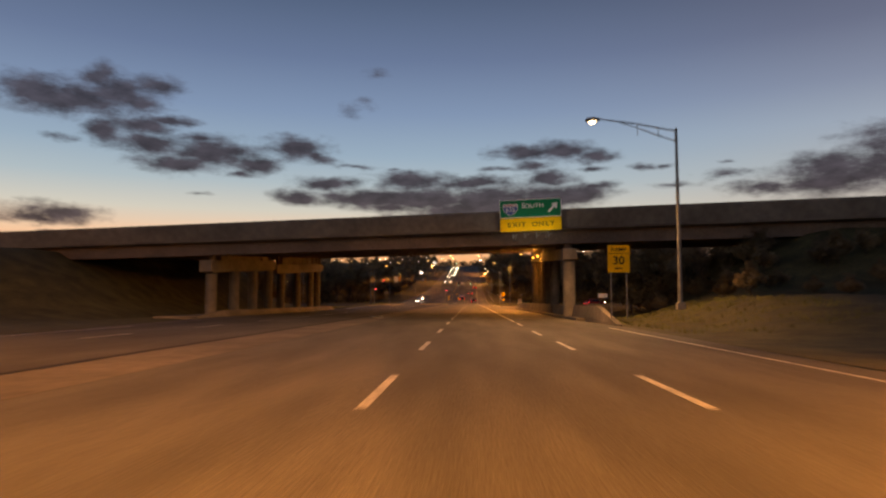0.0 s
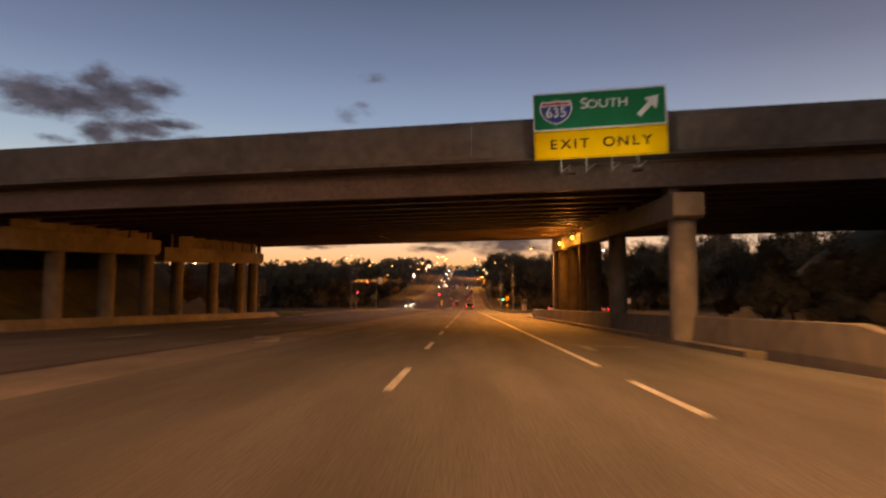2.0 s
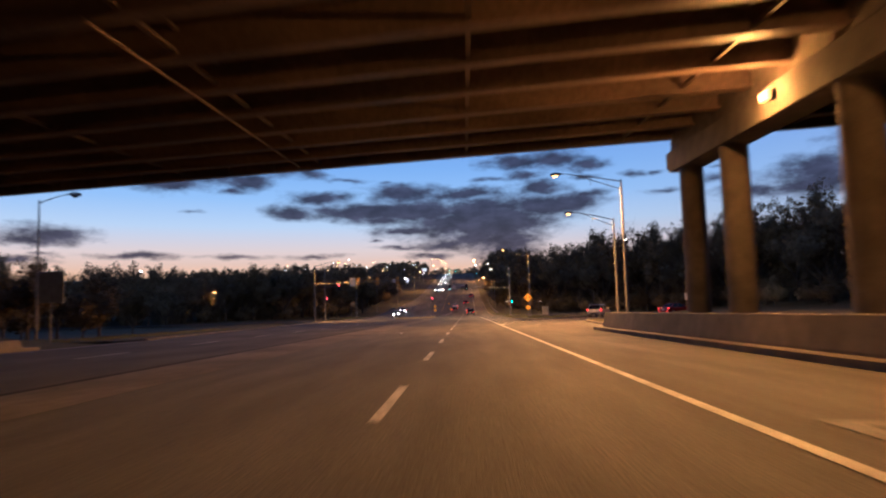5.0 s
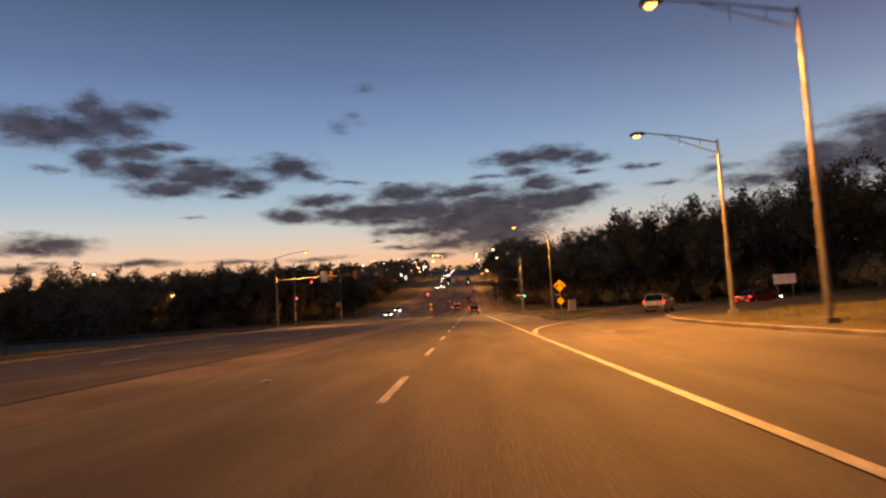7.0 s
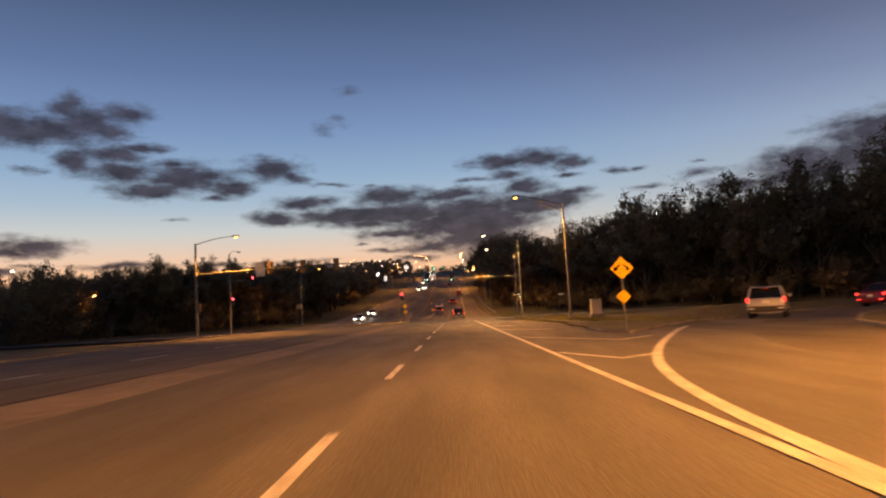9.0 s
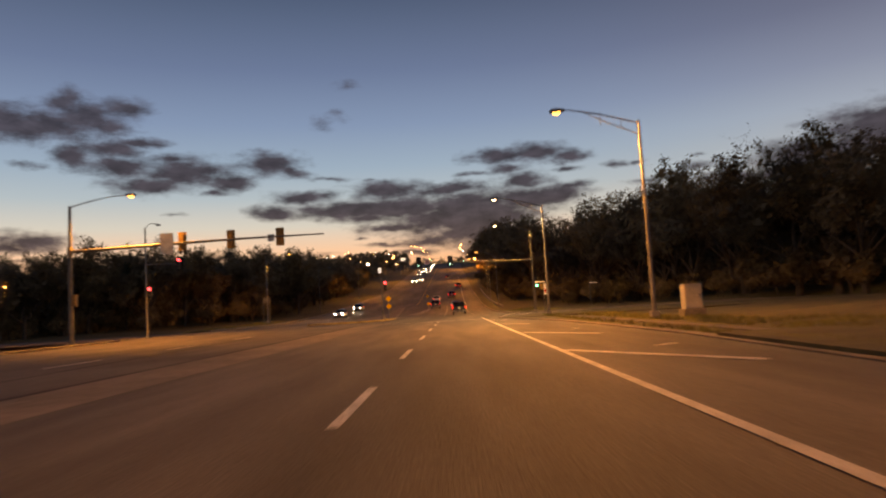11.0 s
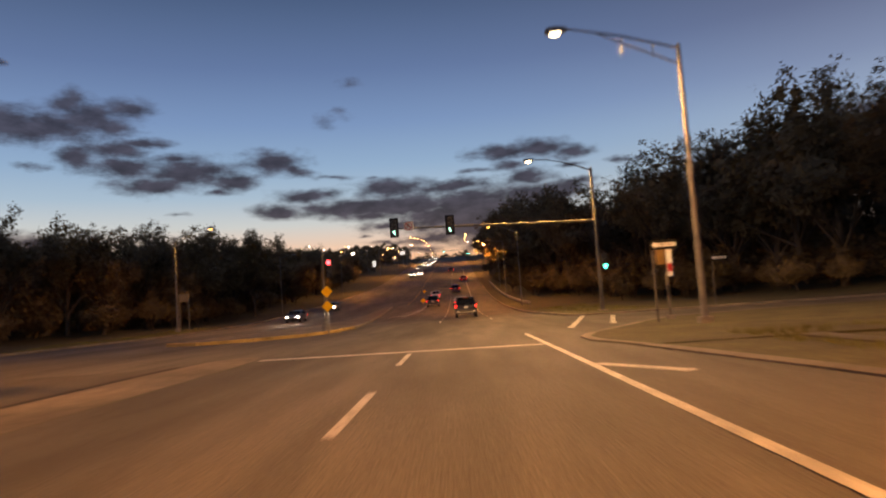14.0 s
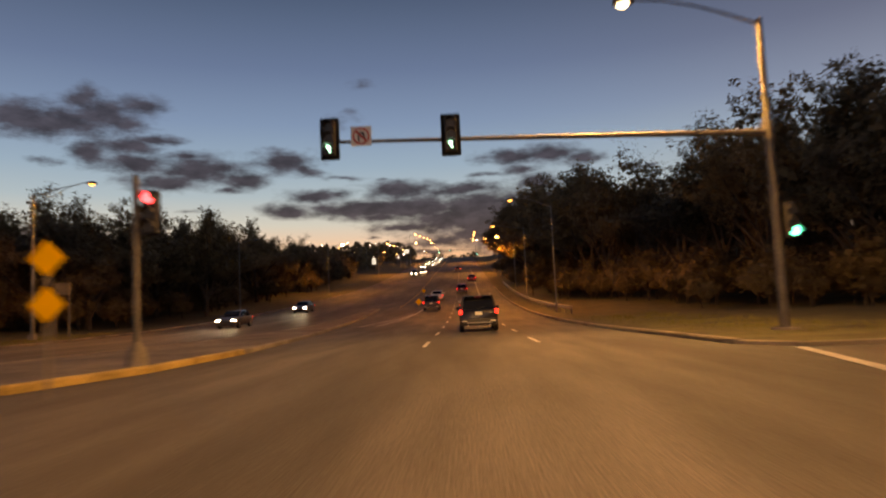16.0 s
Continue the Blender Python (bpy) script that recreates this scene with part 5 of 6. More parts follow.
SHAPES = {
    # length, width, belt height, roof height, floor, hood height, cabin rear top, cabin rear foot, cabin front top, cabin front foot (from the rear)
    "suv": (4.7, 1.86, 1.06, 1.70, 0.28, 1.02, 0.42, 0.10, 2.65, 3.45),
    "van": (5.1, 1.96, 1.05, 1.75, 0.26, 1.05, 0.38, 0.08, 3.0, 4.1),
    "hatch": (4.1, 1.74, 0.98, 1.50, 0.24, 0.95, 0.40, 0.10, 2.15, 3.0),
    "sedan": (4.7, 1.80, 0.95, 1.44, 0.22, 0.92, 1.25, 0.55, 2.55, 3.45),
}


def vehicle(kind, x, y, rz, body_mat, label, name="car", tail=TAIL, heads=False, beam=0.0):
    L, Wd, belt, roof, floor, hood, rt, rf, ft, ff = SHAPES[kind]
    h = Wd / 2
    z0 = rise(y)
    c = thing(name, (x, y, z0), rz, label=label, category="car", group="cars on the road")
    tilt = math.degrees(math.atan((rise(y + 3) - rise(y - 3)) / 6)) * math.cos(radians(rz))
    c.matrix_basis = pose(x, y, z0, tilt, 0, rz)
    tail_h = belt if kind != "sedan" else belt + 0.02

    def ring(w, top, k=1.0):
        return [(h * w * 0.86, floor + 0.02), (h * w * 0.97, floor + 0.16), (h * w, floor + 0.42), (h * w * 0.985, top - 0.14), (h * w * 0.93, top - 0.02), (h * w * 0.80, top)]

    body = loft([(0.0, ring(0.90, tail_h - 0.10)), (0.06, ring(0.96, tail_h - 0.03)), (0.25, ring(0.99, tail_h)), (L * 0.3, ring(1.0, belt)), (L * 0.62, ring(1.0, belt)), (ff + 0.1, ring(0.99, belt - 0.01)),
                 (L * 0.88, ring(0.96, hood - 0.08)), (L - 0.12, ring(0.90, hood - 0.20)), (L, ring(0.82, hood - 0.30))])
    part("body", body, body_mat, c, smooth=True)
    # cabin of dark glass under a painted roof
    g = bm_new()
    lo_w, hi_w = h * 0.93, h * 0.76
    foot = [(lo_w * 0.92, rf), (lo_w, rf + 0.35), (lo_w, ff - 0.5), (lo_w * 0.86, ff)]
    head = [(hi_w * 0.94, rt), (hi_w, rt + 0.25), (hi_w, ft - 0.3), (hi_w * 0.92, ft)]
    rows = []
    for line, z in ((foot, belt - 0.04), ([((a[0] * 0.4 + b[0] * 0.6), a[1] * 0.45 + b[1] * 0.55) for a, b in zip(foot, head)], belt + (roof - belt) * 0.55), (head, roof - 0.04)):
        rows.append([g.verts.new((xx_, yy_, z)) for xx_, yy_ in line] + [g.verts.new((-xx_, yy_, z)) for xx_, yy_ in reversed(line)])
    for a, b in zip(rows, rows[1:]):
        for i in range(8):
            g.faces.new((a[i], a[(i + 1) % 8], b[(i + 1) % 8], b[i]))
    g.faces.new(rows[-1])
    bmesh.ops.recalc_face_normals(g, faces=g.faces)
    part("cabin_glass", g, GLASSDARK, c, "dark tinted windows")
    part("roof", loft([(rt - 0.10, [(hi_w * 0.86, roof - 0.05), (hi_w * 0.84, roof - 0.03)]), (rt + 0.05, [(hi_w * 1.0, roof - 0.05), (hi_w * 0.90, roof)]), (ft - 0.3, [(hi_w * 1.02, roof - 0.05), (hi_w * 0.9, roof + 0.01)]), (ft + 0.06, [(hi_w * 0.94, roof - 0.06), (hi_w * 0.84, roof - 0.03)])]), body_mat, c, smooth=True)
    for s in (-1, 1):
        for (fy, fx), (hy_, hx_) in (((rf, lo_w * 0.93), (rt, hi_w * 0.95)), ((rf + (ff - rf) * 0.42, lo_w * 1.005), (rt + (ft - rt) * 0.42, hi_w * 1.01)), ((ff, lo_w * 0.88), (ft, hi_w * 0.94))):
            part("pillar", tube([(s * fx, fy, belt - 0.05), (s * hx_, hy_, roof - 0.05)], [0.055, 0.05], 6), body_mat, c)
        # lamps
        tz = belt - 0.10 if kind != "sedan" else belt - 0.18
        part("tail_lamp", box(s * h * 0.92 - (0.09 if s > 0 else 0.05), s * h * 0.92 + (0.05 if s > 0 else 0.09), -0.02, 0.22, tz - (0.12 if kind != "sedan" else 0.06), tz + 0.09, 0.03), tail, c, "red tail lamp")
        part("headlamp", box(s * h * 0.70 - 0.17, s * h * 0.70 + 0.17, L - 0.20, L - 0.03, hood - 0.34, hood - 0.19, 0.03), HEADL if heads else PLATE, c)
        part("wing_mirror", box(s * (h + 0.08) - 0.09, s * (h + 0.08) + 0.09, ff - 0.45, ff - 0.32, belt - 0.02, belt + 0.14, 0.03), body_mat, c)
        for yw in (0.86, L - 0.92):
            w = part("wheel", tube([(s * (h - 0.22), yw, 0.33), (s * (h - 0.02), yw, 0.33)], 0.33, 20), RUBBER, c)
            part("rim", tube([(s * (h - 0.05), yw, 0.33), (s * (h - 0.01), yw, 0.33)], 0.21, 14), RIM, w)
        part("reflector", box(s * h * 0.72 - 0.12, s * h * 0.72 + 0.12, -0.085, -0.05, floor + 0.20, floor + 0.26, 0.008), TAILDIM if kind == "sedan" else PLATE, c)
    part("rear_bumper", box(-h * 0.88, h * 0.88, -0.06, 0.16, floor + 0.06, floor + 0.34, 0.05), body_mat if kind == "sedan" else DARKMETAL, c)
    part("front_bumper", box(-h * 0.80, h * 0.80, L - 0.10, L + 0.06, floor, floor + 0.28, 0.05), body_mat, c)
    part("number_plate", box(-0.16, 0.16, -0.035, 0.04, belt - (0.36 if kind == "sedan" else 0.27), belt - (0.20 if kind == "sedan" else 0.11)), PLATE, c, "pale blank plate")
    if kind != "sedan":
        part("high_brake_lamp", box(-0.18, 0.18, rt - 0.13, rt - 0.06, roof - 0.09, roof - 0.05), SRED, c)
        part("spoiler", box(-h * 0.72, h * 0.72, rt - 0.22, rt + 0.02, roof - 0.045, roof - 0.01, 0.01), body_mat, c)
        part("rear_wiper", tube([(0.0, rf + 0.02, belt + 0.02), (0.30, rf + 0.05, belt + 0.10)], 0.012, 5), DARKMETAL, c)
    if kind == "suv":
        part("bumper_trim", box(-h * 0.62, h * 0.62, -0.075, -0.04, floor + 0.13, floor + 0.18, 0.008), RIM, c, "bright metal bumper trim")
        for s in (-1, 1):
            part("roof_rail", tube([(s * hi_w * 0.86, rt + 0.15, roof + 0.02), (s * hi_w * 0.88, rt + 0.3, roof + 0.06), (s * hi_w * 0.88, ft - 0.4, roof + 0.06), (s * hi_w * 0.86, ft - 0.2, roof + 0.01)], 0.018, 6), RIM, c)
            part("exhaust_tip", tube([(s * h * 0.55, -0.09, floor + 0.03), (s * h * 0.55, 0.1, floor + 0.03)], 0.04, 8), RIM, c)
    if heads and beam:
        for s in (-1, 1):
            lamp = bpy.data.lights.new("headlight", "SPOT")
            lamp.color, lamp.energy, lamp.shadow_soft_size, lamp.spot_size, lamp.spot_blend = (1, 0.85, 0.62), beam, 0.06, radians(46), 0.6
            lo = new("headlight", lamp)
            lo.parent = c
            lo.matrix_basis = look((s * h * 0.7, L + 0.1, hood - 0.26), (s * h * 0.7, L + 14, -0.1))
    return c


BLACKP = paint("black_paint", (0.012, 0.012, 0.014))
SILVERP = paint("silver_paint", (0.42, 0.40, 0.36))
GREYP = paint("dark_grey_paint", (0.045, 0.045, 0.05))
REDP = paint("dark_red_paint", (0.16, 0.012, 0.012))
WHITEP = paint("white_paint", (0.62, 0.62, 0.60))
vehicle("suv", 0.75, 225.6, 0, BLACKP, "black sport utility car with lit red tail lamps on the road")
vehicle("suv", -3.6, 269, 0, GREYP, "dark grey utility car with lit tail lamps on the road")
vehicle("sedan", 0.5, 262, 0, WHITEP, "pale saloon car with lit tail lamps on the road")
vehicle("sedan", -4.0, 296, 0, WHITEP, "white saloon car with tail lamps on the road")
vehicle("suv", -0.3, 312, 0, REDP, "dark red utility car with lit tail lamps on the road")
vehicle("sedan", 1.9, 352, -4, REDP, "red saloon car braking at the kerb of the hill road")
vehicle("suv", -1.6, 404, 0, GREYP, "dark utility car climbing the hill road")
vehicle("hatch", 14.7, 142.2, -28, SILVERP, "silver hatchback with lit tail lamps on the exit ramp")
vehicle("sedan", 25.6, 152.2, -60, REDP, "dark red saloon car braking on the exit ramp", heads=True, beam=900)
vehicle("sedan", -19.6, 254, 180, GREYP, "dark saloon car with lit headlamps coming down the road", heads=True, beam=900, tail=TAILDIM)
vehicle("sedan", -20.5, 283, 180, BLACKP, "black saloon car with lit headlamps coming down the road", heads=True, beam=900, tail=TAILDIM)
for k, (x, y) in enumerate(((-14.2, 394), (-12.0, 402), (-14.8, 448), (-11.4, 471), (-14.6, 482), (-11.4, 506), (-14.8, 517), (-11.2, 540), (-14.9, 551), (-11.4, 572), (-14.6, 590))):
    vehicle("suv" if k % 3 == 0 else "sedan", x, y, 180, (GREYP, WHITEP, BLACKP, SILVERP)[k % 4], "car with lit headlamps coming down the hill", heads=True, tail=TAILDIM)


# ------------------------------------------------------------------ lights along the hill
def far_lamp(x, y, h, orange=True, arm=2.0, light=0.0, size=0.25):
    zb = land(x, y) if abs(x) > 22 else rise(y)
    s = thing("hill_lamp", (x, y, zb), label="distant street lamp glowing on the hill", category="street lamp", group="distant lamps")
    part("pole", tube([(0, 0, -0.5), (0, 0, h)], [0.10, 0.06], 6), GALV, s)
    part("arm", tube([(0, 0, h - 0.05), (arm, 0, h + 0.35)], [0.05, 0.04], 5), GALV, s)
    bm = bm_new()
    bmesh.ops.create_uvsphere(bm, u_segments=8, v_segments=6, radius=size, matrix=Matrix.Translation((arm, 0, h + 0.25)) @ Matrix.Diagonal((1.2, 0.9, 0.7, 1)))
    part("lens", bm, FAR_O if orange else FAR_W, s, "glowing lens")
    if light:
        lamp = bpy.data.lights.new("street_light", "SPOT")
        lamp.color, lamp.energy, lamp.shadow_soft_size = SODIUM, LAMP_W * light, 0.2
        lamp.spot_size, lamp.spot_blend = radians(165), 0.2
        lo = new("street_light", lamp)
        lo.parent = s
        lo.location = (arm, 0, h - 0.05)


rng = random.Random(5)
for k in (0, 2, 5, 8):
    far_lamp(9.5, 318 + 34 * k, 9.5, k % 4 != 1, -3, 0.4 if k == 0 else 1.2 if k < 8 else 0)
    far_lamp(-27 + k * 0.6, 330 + 36 * k, 9.5, k % 3 != 0, 3, 0.55 if k == 0 else 1.0 if k < 8 else 0)
for k in range(84):
    x = rng.uniform(-110, -22) if k % 4 else rng.uniform(12, 45)
    y = rng.uniform(430, 690)
    far_lamp(x, y, rng.uniform(4, 10), rng.random() < 0.5, rng.choice((-1.5, 1.5)), size=rng.uniform(0.10, 0.22))
# the string of lamps that follows the road over the crest
for k in range(9):
    far_lamp(-23.5 + 0.3 * k, 500 + 30 * k, 13.5 - 0.5 * k, True, 2.5, size=0.2)
for k in range(4):
    far_lamp(8.5, 500 + 24 * k, 13.0 - 0.8 * k, True, -2.5, size=0.2)
far_lamp(-62, 226, 7.0, True, 0.6, 0.03)
far_lamp(-92, 250, 11.0, False, 0.6)
far_lamp(44, 268, 15.5, False, 0.4)
far_lamp(48, 268, 15.8, False, 0.4)


def lit_board(x, y, w, h, z, label):
    zb = land(x, y)
    s = thing("lit_sign", (x, y, zb), label=label, category="sign", group="lit signs on the hill")
    part("post", tube([(0, 0.3, -0.5), (0, 0.3, z)], 0.2, 8), DARKMETAL, s)
    part("cabinet", box(-w / 2, w / 2, 0.02, 0.5, z, z + h, 0.05), DARKMETAL, s)
    for k in range(3):
        part("lit_panel", box(-w / 2 + 0.1, w / 2 - 0.1, -0.02, 0.03, z + 0.1 + k * (h - 0.1) / 3, z + (k + 1) * (h - 0.1) / 3), SIGNLIT, s)


lit_board(-33, 446, 1.5, 2.4, 2.2, "white lit sign board of a roadside business")
lit_board(-52, 470, 4.0, 1.4, 1.6, "white lit sign board among the trees")
lit_board(-30, 560, 3.0, 2.0, 4.5, "white lit sign board near the hilltop")


def shop(x, y, w, d, h):
    zb = land(x, y) - 0.5
    s = thing("shop_building", (x, y, zb), label="low flat roofed building with lit windows on the hill", category="building", group="hill buildings")
    part("wall", box(-w / 2, w / 2, 0, d, -2, h), CONC_DARK, s)
    part("roof", box(-w / 2 - 0.4, w / 2 + 0.4, -0.4, d + 0.4, h, h + 0.5), DARKMETAL, s)
    n = int(w / 3)
    for k in range(n):
        x0 = -w / 2 + (k + 0.2) * w / n
        part("window", box(x0, x0 + w / n * 0.6, -0.05, 0.02, 1.6, h - 1.6), SIGNLIT if k % 4 == 1 else GLASSDARK, s)


shop(-62, 500, 24, 12, 5)
shop(-44, 575, 18, 10, 5)
shop(40, 600, 20, 10, 5)

# scraps on the road
for x, y, w, l, nm, lab in ((-6.4, 45.2, 0.34, 0.5, "debris", "pale broken concrete scrap lying on the median"), (-3.85, 99.3, 0.05, 0.08, "litter", "small crumpled white paper scrap on the asphalt")):
    sc = thing(nm, (x, y, 0.012), rz=20, label=lab, category=nm)
    rr_ = random.Random(int(y))
    bm = box(-w, w, -l, l, -0.01, w * 0.25)
    bmesh.ops.subdivide_edges(bm, edges=list(bm.edges), cuts=2, use_grid_fill=True)
    for v in bm.verts:
        v.co += Vector((rr_.uniform(-1, 1) * w * 0.22, rr_.uniform(-1, 1) * l * 0.22, (rr_.uniform(0, 1) * w * 0.25) if v.co.z > 0 else 0))
    part("scrap", bm, CONC_LIGHT if nm == "debris" else WHITE, sc)

# guard rail on the right past the junction
gr = thing("guard_rail", (8.2, 0, 0), label="galvanised guard rail on posts beside the wooded slope", category="guard rail")
for k in range(30):
    y = 246 + 3.0 * k
    part("post", box(-0.05, 0.05, y - 0.05, y + 0.05, rise(y) - 0.4, rise(y) + 0.72), GALV, gr)
bm = bm_new()
prev = None
for k in range(31):
    y = 245 + 3.0 * k
    row = [bm.verts.new((-0.07 + dx, y, rise(y) + z)) for dx, z in ((0, 0.42), (-0.05, 0.48), (-0.05, 0.53), (0, 0.57), (-0.05, 0.61), (-0.05, 0.66), (0, 0.72), (0.02, 0.72), (0.02, 0.42))]
    if prev:
        for i in range(9):
            bm.faces.new((prev[i], prev[(i + 1) % 9], row[(i + 1) % 9], row[i]))
    prev = row
part("rail", bm, GALV, gr)


# ------------------------------------------------------------------ trees
def make_tree(seed, height, spread, leaves, leaf, leaf_mat, bare=0.0, conifer=False, name="tree", deep=3):
    """A trunk with limbs in one mesh and a crown of single leaves in another."""
    r = random.Random(seed)
    tb = bm_new()
    tips = []

    def limb(p, way, length, rad, depth):
        n = 4
        pts, rr = [p.copy()], [rad]
        w = way.copy()
        for k in range(n):
            w = (w + Vector((r.uniform(-1, 1), r.uniform(-1, 1), r.uniform(-0.4, 0.7))) * 0.20).normalized()
            p = p + w * length / n
            pts.append(p.copy())
            rr.append(rad * (1 - 0.65 * (k + 1) / n))
            if depth < deep and k >= 1:
                for _ in range(2):
                    a = r.uniform(0, 2 * math.pi)
                    o = Vector((math.cos(a), math.sin(a), r.uniform(0.1, 0.9))).normalized()
                    limb(p, (w * 0.55 + o * 0.75).normalized(), length * r.uniform(0.42, 0.62), rr[-1] * 0.6, depth + 1)
            elif depth >= deep:
                tips.append(p.copy())
        tips.append(p.copy())
        step = 1 if depth < 2 else (2 if depth < 3 else 4)
        add_tube(tb, pts[::step], rr[::step], 5 if depth < 2 else 3, caps=False)

    if conifer:
        add_tube(tb, [(0, 0, -0.5), (0, 0, height)], [height * 0.022, 0.02], 6)
        for k in range(900):
            f = r.random() ** 0.8
            a = r.uniform(0, 6.28)
            d = spread * (1 - f) * r.uniform(0.2, 1.0) + 0.15
            tips.append(Vector((d * math.cos(a), d * math.sin(a), height * (0.08 + 0.92 * f) + r.uniform(-0.3, 0.2))))
    else:
        trunk_h = height * 0.27
        add_tube(tb, [(0, 0, -0.6), (0, 0, trunk_h * 0.5), (r.uniform(-0.2, 0.2), r.uniform(-0.2, 0.2), trunk_h)], [height * 0.024, height * 0.018, height * 0.014], 8)
        for k in range(5):
            a = 2 * math.pi * k / 5 + r.uniform(-0.4, 0.4)
            o = Vector((math.cos(a) * spread, math.sin(a) * spread, r.uniform(0.7, 1.6))).normalized()
            limb(Vector((0, 0, trunk_h * r.uniform(0.55, 1.0))), o, height * r.uniform(0.30, 0.42), height * 0.010, 1)
        limb(Vector((0, 0, trunk_h * 0.95)), Vector((0, 0, 1)), height * 0.48, height * 0.012, 1)
    verts, faces = [], []
    for k in range(leaves):
        if r.random() < bare:
            continue
        p = r.choice(tips) + Vector((r.gauss(0, 1), r.gauss(0, 1), r.gauss(0, 0.8))) * (0.22 if not conifer else 0.18)
        s = leaf * r.uniform(0.6, 1.4)
        u = Vector((r.gauss(0, 1), r.gauss(0, 1), r.gauss(0, 1))).normalized()
        v = u.orthogonal().normalized()
        b = len(verts)
        verts += [p - u * s, p + v * s * 0.62, p + u * s * 0.8]
        faces.append((b, b + 1, b + 2))
    # thick clumps deep in the crown, where no sky shows through
    if not conifer and leaves > 2000:
        mid = sum(tips, Vector()) / len(tips)
        for k in range(leaves // 5):
            p = mid.lerp(r.choice(tips), r.uniform(0.25, 0.86)) + Vector((r.gauss(0, 1), r.gauss(0, 1), r.gauss(0, 1))) * 0.3
            s = leaf * r.uniform(1.3, 2.1)
            u = Vector((r.gauss(0, 1), r.gauss(0, 1), r.gauss(0, 1))).normalized()
            v = u.orthogonal().normalized()
            b = len(verts)
            verts += [p - u * s, p + v * s * 0.75, p + u * s * 0.8, p - v * s * 0.7]
            faces.append((b, b + 1, b + 2, b + 3))
    root = thing(name)
    part("trunk", tb, BARK, root)
    me = bpy.data.meshes.new("crown")
    me.from_pydata(verts, [], faces)
    me.materials.append(leaf_mat)
    cr = new("crown", me)
    cr.parent = root
    return root


KINDS = []
for seed, h, sp, nl, lf, lm, bare, con, lab, cat in (
    (11, 12.5, 1.0, 7400, 0.19, LEAF_A, 0.0, False, "broad leafy tree dark against the dusk sky", "tree"),
    (23, 14.0, 0.8, 6600, 0.175, LEAF_B, 0.0, False, "tall brownish autumn tree in the wood", "tree"),
    (37, 13.5, 0.7, 2000, 0.10, LEAF_B, 0.0, False, "half bare autumn tree with thin twigs", "tree"),
    (41, 10.5, 1.2, 7400, 0.185, LEAF_A, 0.0, False, "round crowned leafy tree at the wood's edge", "tree"),
    (53, 10.0, 2.2, 4600, 0.18, LEAF_C, 0.0, True, "dark conical cedar at the wood's edge", "conifer"),
    (67, 4.4, 1.7, 2100, 0.185, LEAF_A, 0.0, False, "dense dark undergrowth bush", "bush"),
):
    tr = make_tree(seed, h, sp, nl, lf, lm, bare, con, name="bush" if cat == "bush" else "tree", deep=2 if cat == "bush" else 3)
    tagged(tr, lab, cat, "trees of the wood" if cat != "bush" else "bushes of the wood")
    KINDS.append((tr, h))
used = set()
rng = random.Random(77)


def plant(kind, x, y, height):
    tr, h = KINDS[kind]
    s = height / h
    m = pose(x, y, land(x, y) - 0.15, rng.uniform(-3, 3), rng.uniform(-3, 3), rng.uniform(0, 360)) @ Matrix.Diagonal((s * rng.uniform(0.9, 1.15), s * rng.uniform(0.9, 1.15), s, 1))
    if kind not in used:
        used.add(kind)
        tr.matrix_basis = m
        return tr
    return copy_thing_scaled(tr, m)


def copy_thing_scaled(tr, m):
    """copy_thing, for a first thing that stands scaled itself."""
    keep = tr.matrix_basis.copy()
    tr.matrix_basis = Matrix.Identity(4)
    c = copy_thing(tr, m)
    tr.matrix_basis = keep
    return c


def along(line, y0, y1, step, inward, top, kinds, bush=False):
    y = y0
    while y < y1:
        x = lerp_line(line, y) + inward * (1 if line is WOOD_R else -1) + rng.uniform(-2.5, 2.5)
        t = lerp_line([(v, w) for w, v in top], y) if top else rng.uniform(2.6, 5.2)
        if bush:
            hgt = rng.uniform(3.0, 5.5)
        else:
            hgt = max(5.0, (t - land(x, y)) * rng.uniform(0.82, 1.04))
        plant(rng.choice(kinds), x, y + rng.uniform(-1.5, 1.5), hgt)
        y += step * rng.uniform(0.8, 1.25)


# height of the tree tops above datum along each wood
TOP_R = ((90, 13), (130, 15.5), (160, 17), (200, 17.6), (232, 20.5), (243, 21.5), (252, 20), (262, 18.3), (288, 19.5), (310, 22.5), (340, 26), (420, 31), (560, 38), (700, 43))
TOP_L = ((120, 12), (180, 12.5), (205, 12.6), (220, 12.4), (230, 13.0), (238, 15.2), (244, 15.2), (252, 14.2), (262, 14.6), (280, 16), (310, 17.5), (370, 18), (430, 22), (560, 36), (700, 42))
along(WOOD_R, 95, 430, 5.5, 1.5, TOP_R, (0, 1, 3, 3, 2))
along(WOOD_R, 92, 430, 6.5, 9, TOP_R, (0, 1, 1, 2, 2))
along(WOOD_R, 90, 400, 9.0, 18, TOP_R, (1, 2, 2))
along(WOOD_R, 92, 400, 3.2, -1.2, None, (5,), True)
along(WOOD_R, 228, 300, 3.6, -4.5, None, (5,), True)
along(WOOD_L, 110, 200, 6.0, 3, TOP_L, (0, 3, 3))
along(WOOD_L, 192, 430, 4.8, 1.5, TOP_L, (0, 0, 1, 3, 3, 3))
along(WOOD_L, 190, 430, 6.5, 10, TOP_L, (0, 1, 3, 3))
along(WOOD_L, 192, 400, 3.6, -1.2, None, (5,), True)
# taller trees on the rise behind the front of the wood
TOP_LB = ((250, 17), (290, 18), (340, 18.8))
for back in (22, 36, 52, 70, 92):
    along(WOOD_L, 262, 328, 9.0, back, TOP_LB, (0, 1, 3, 3))
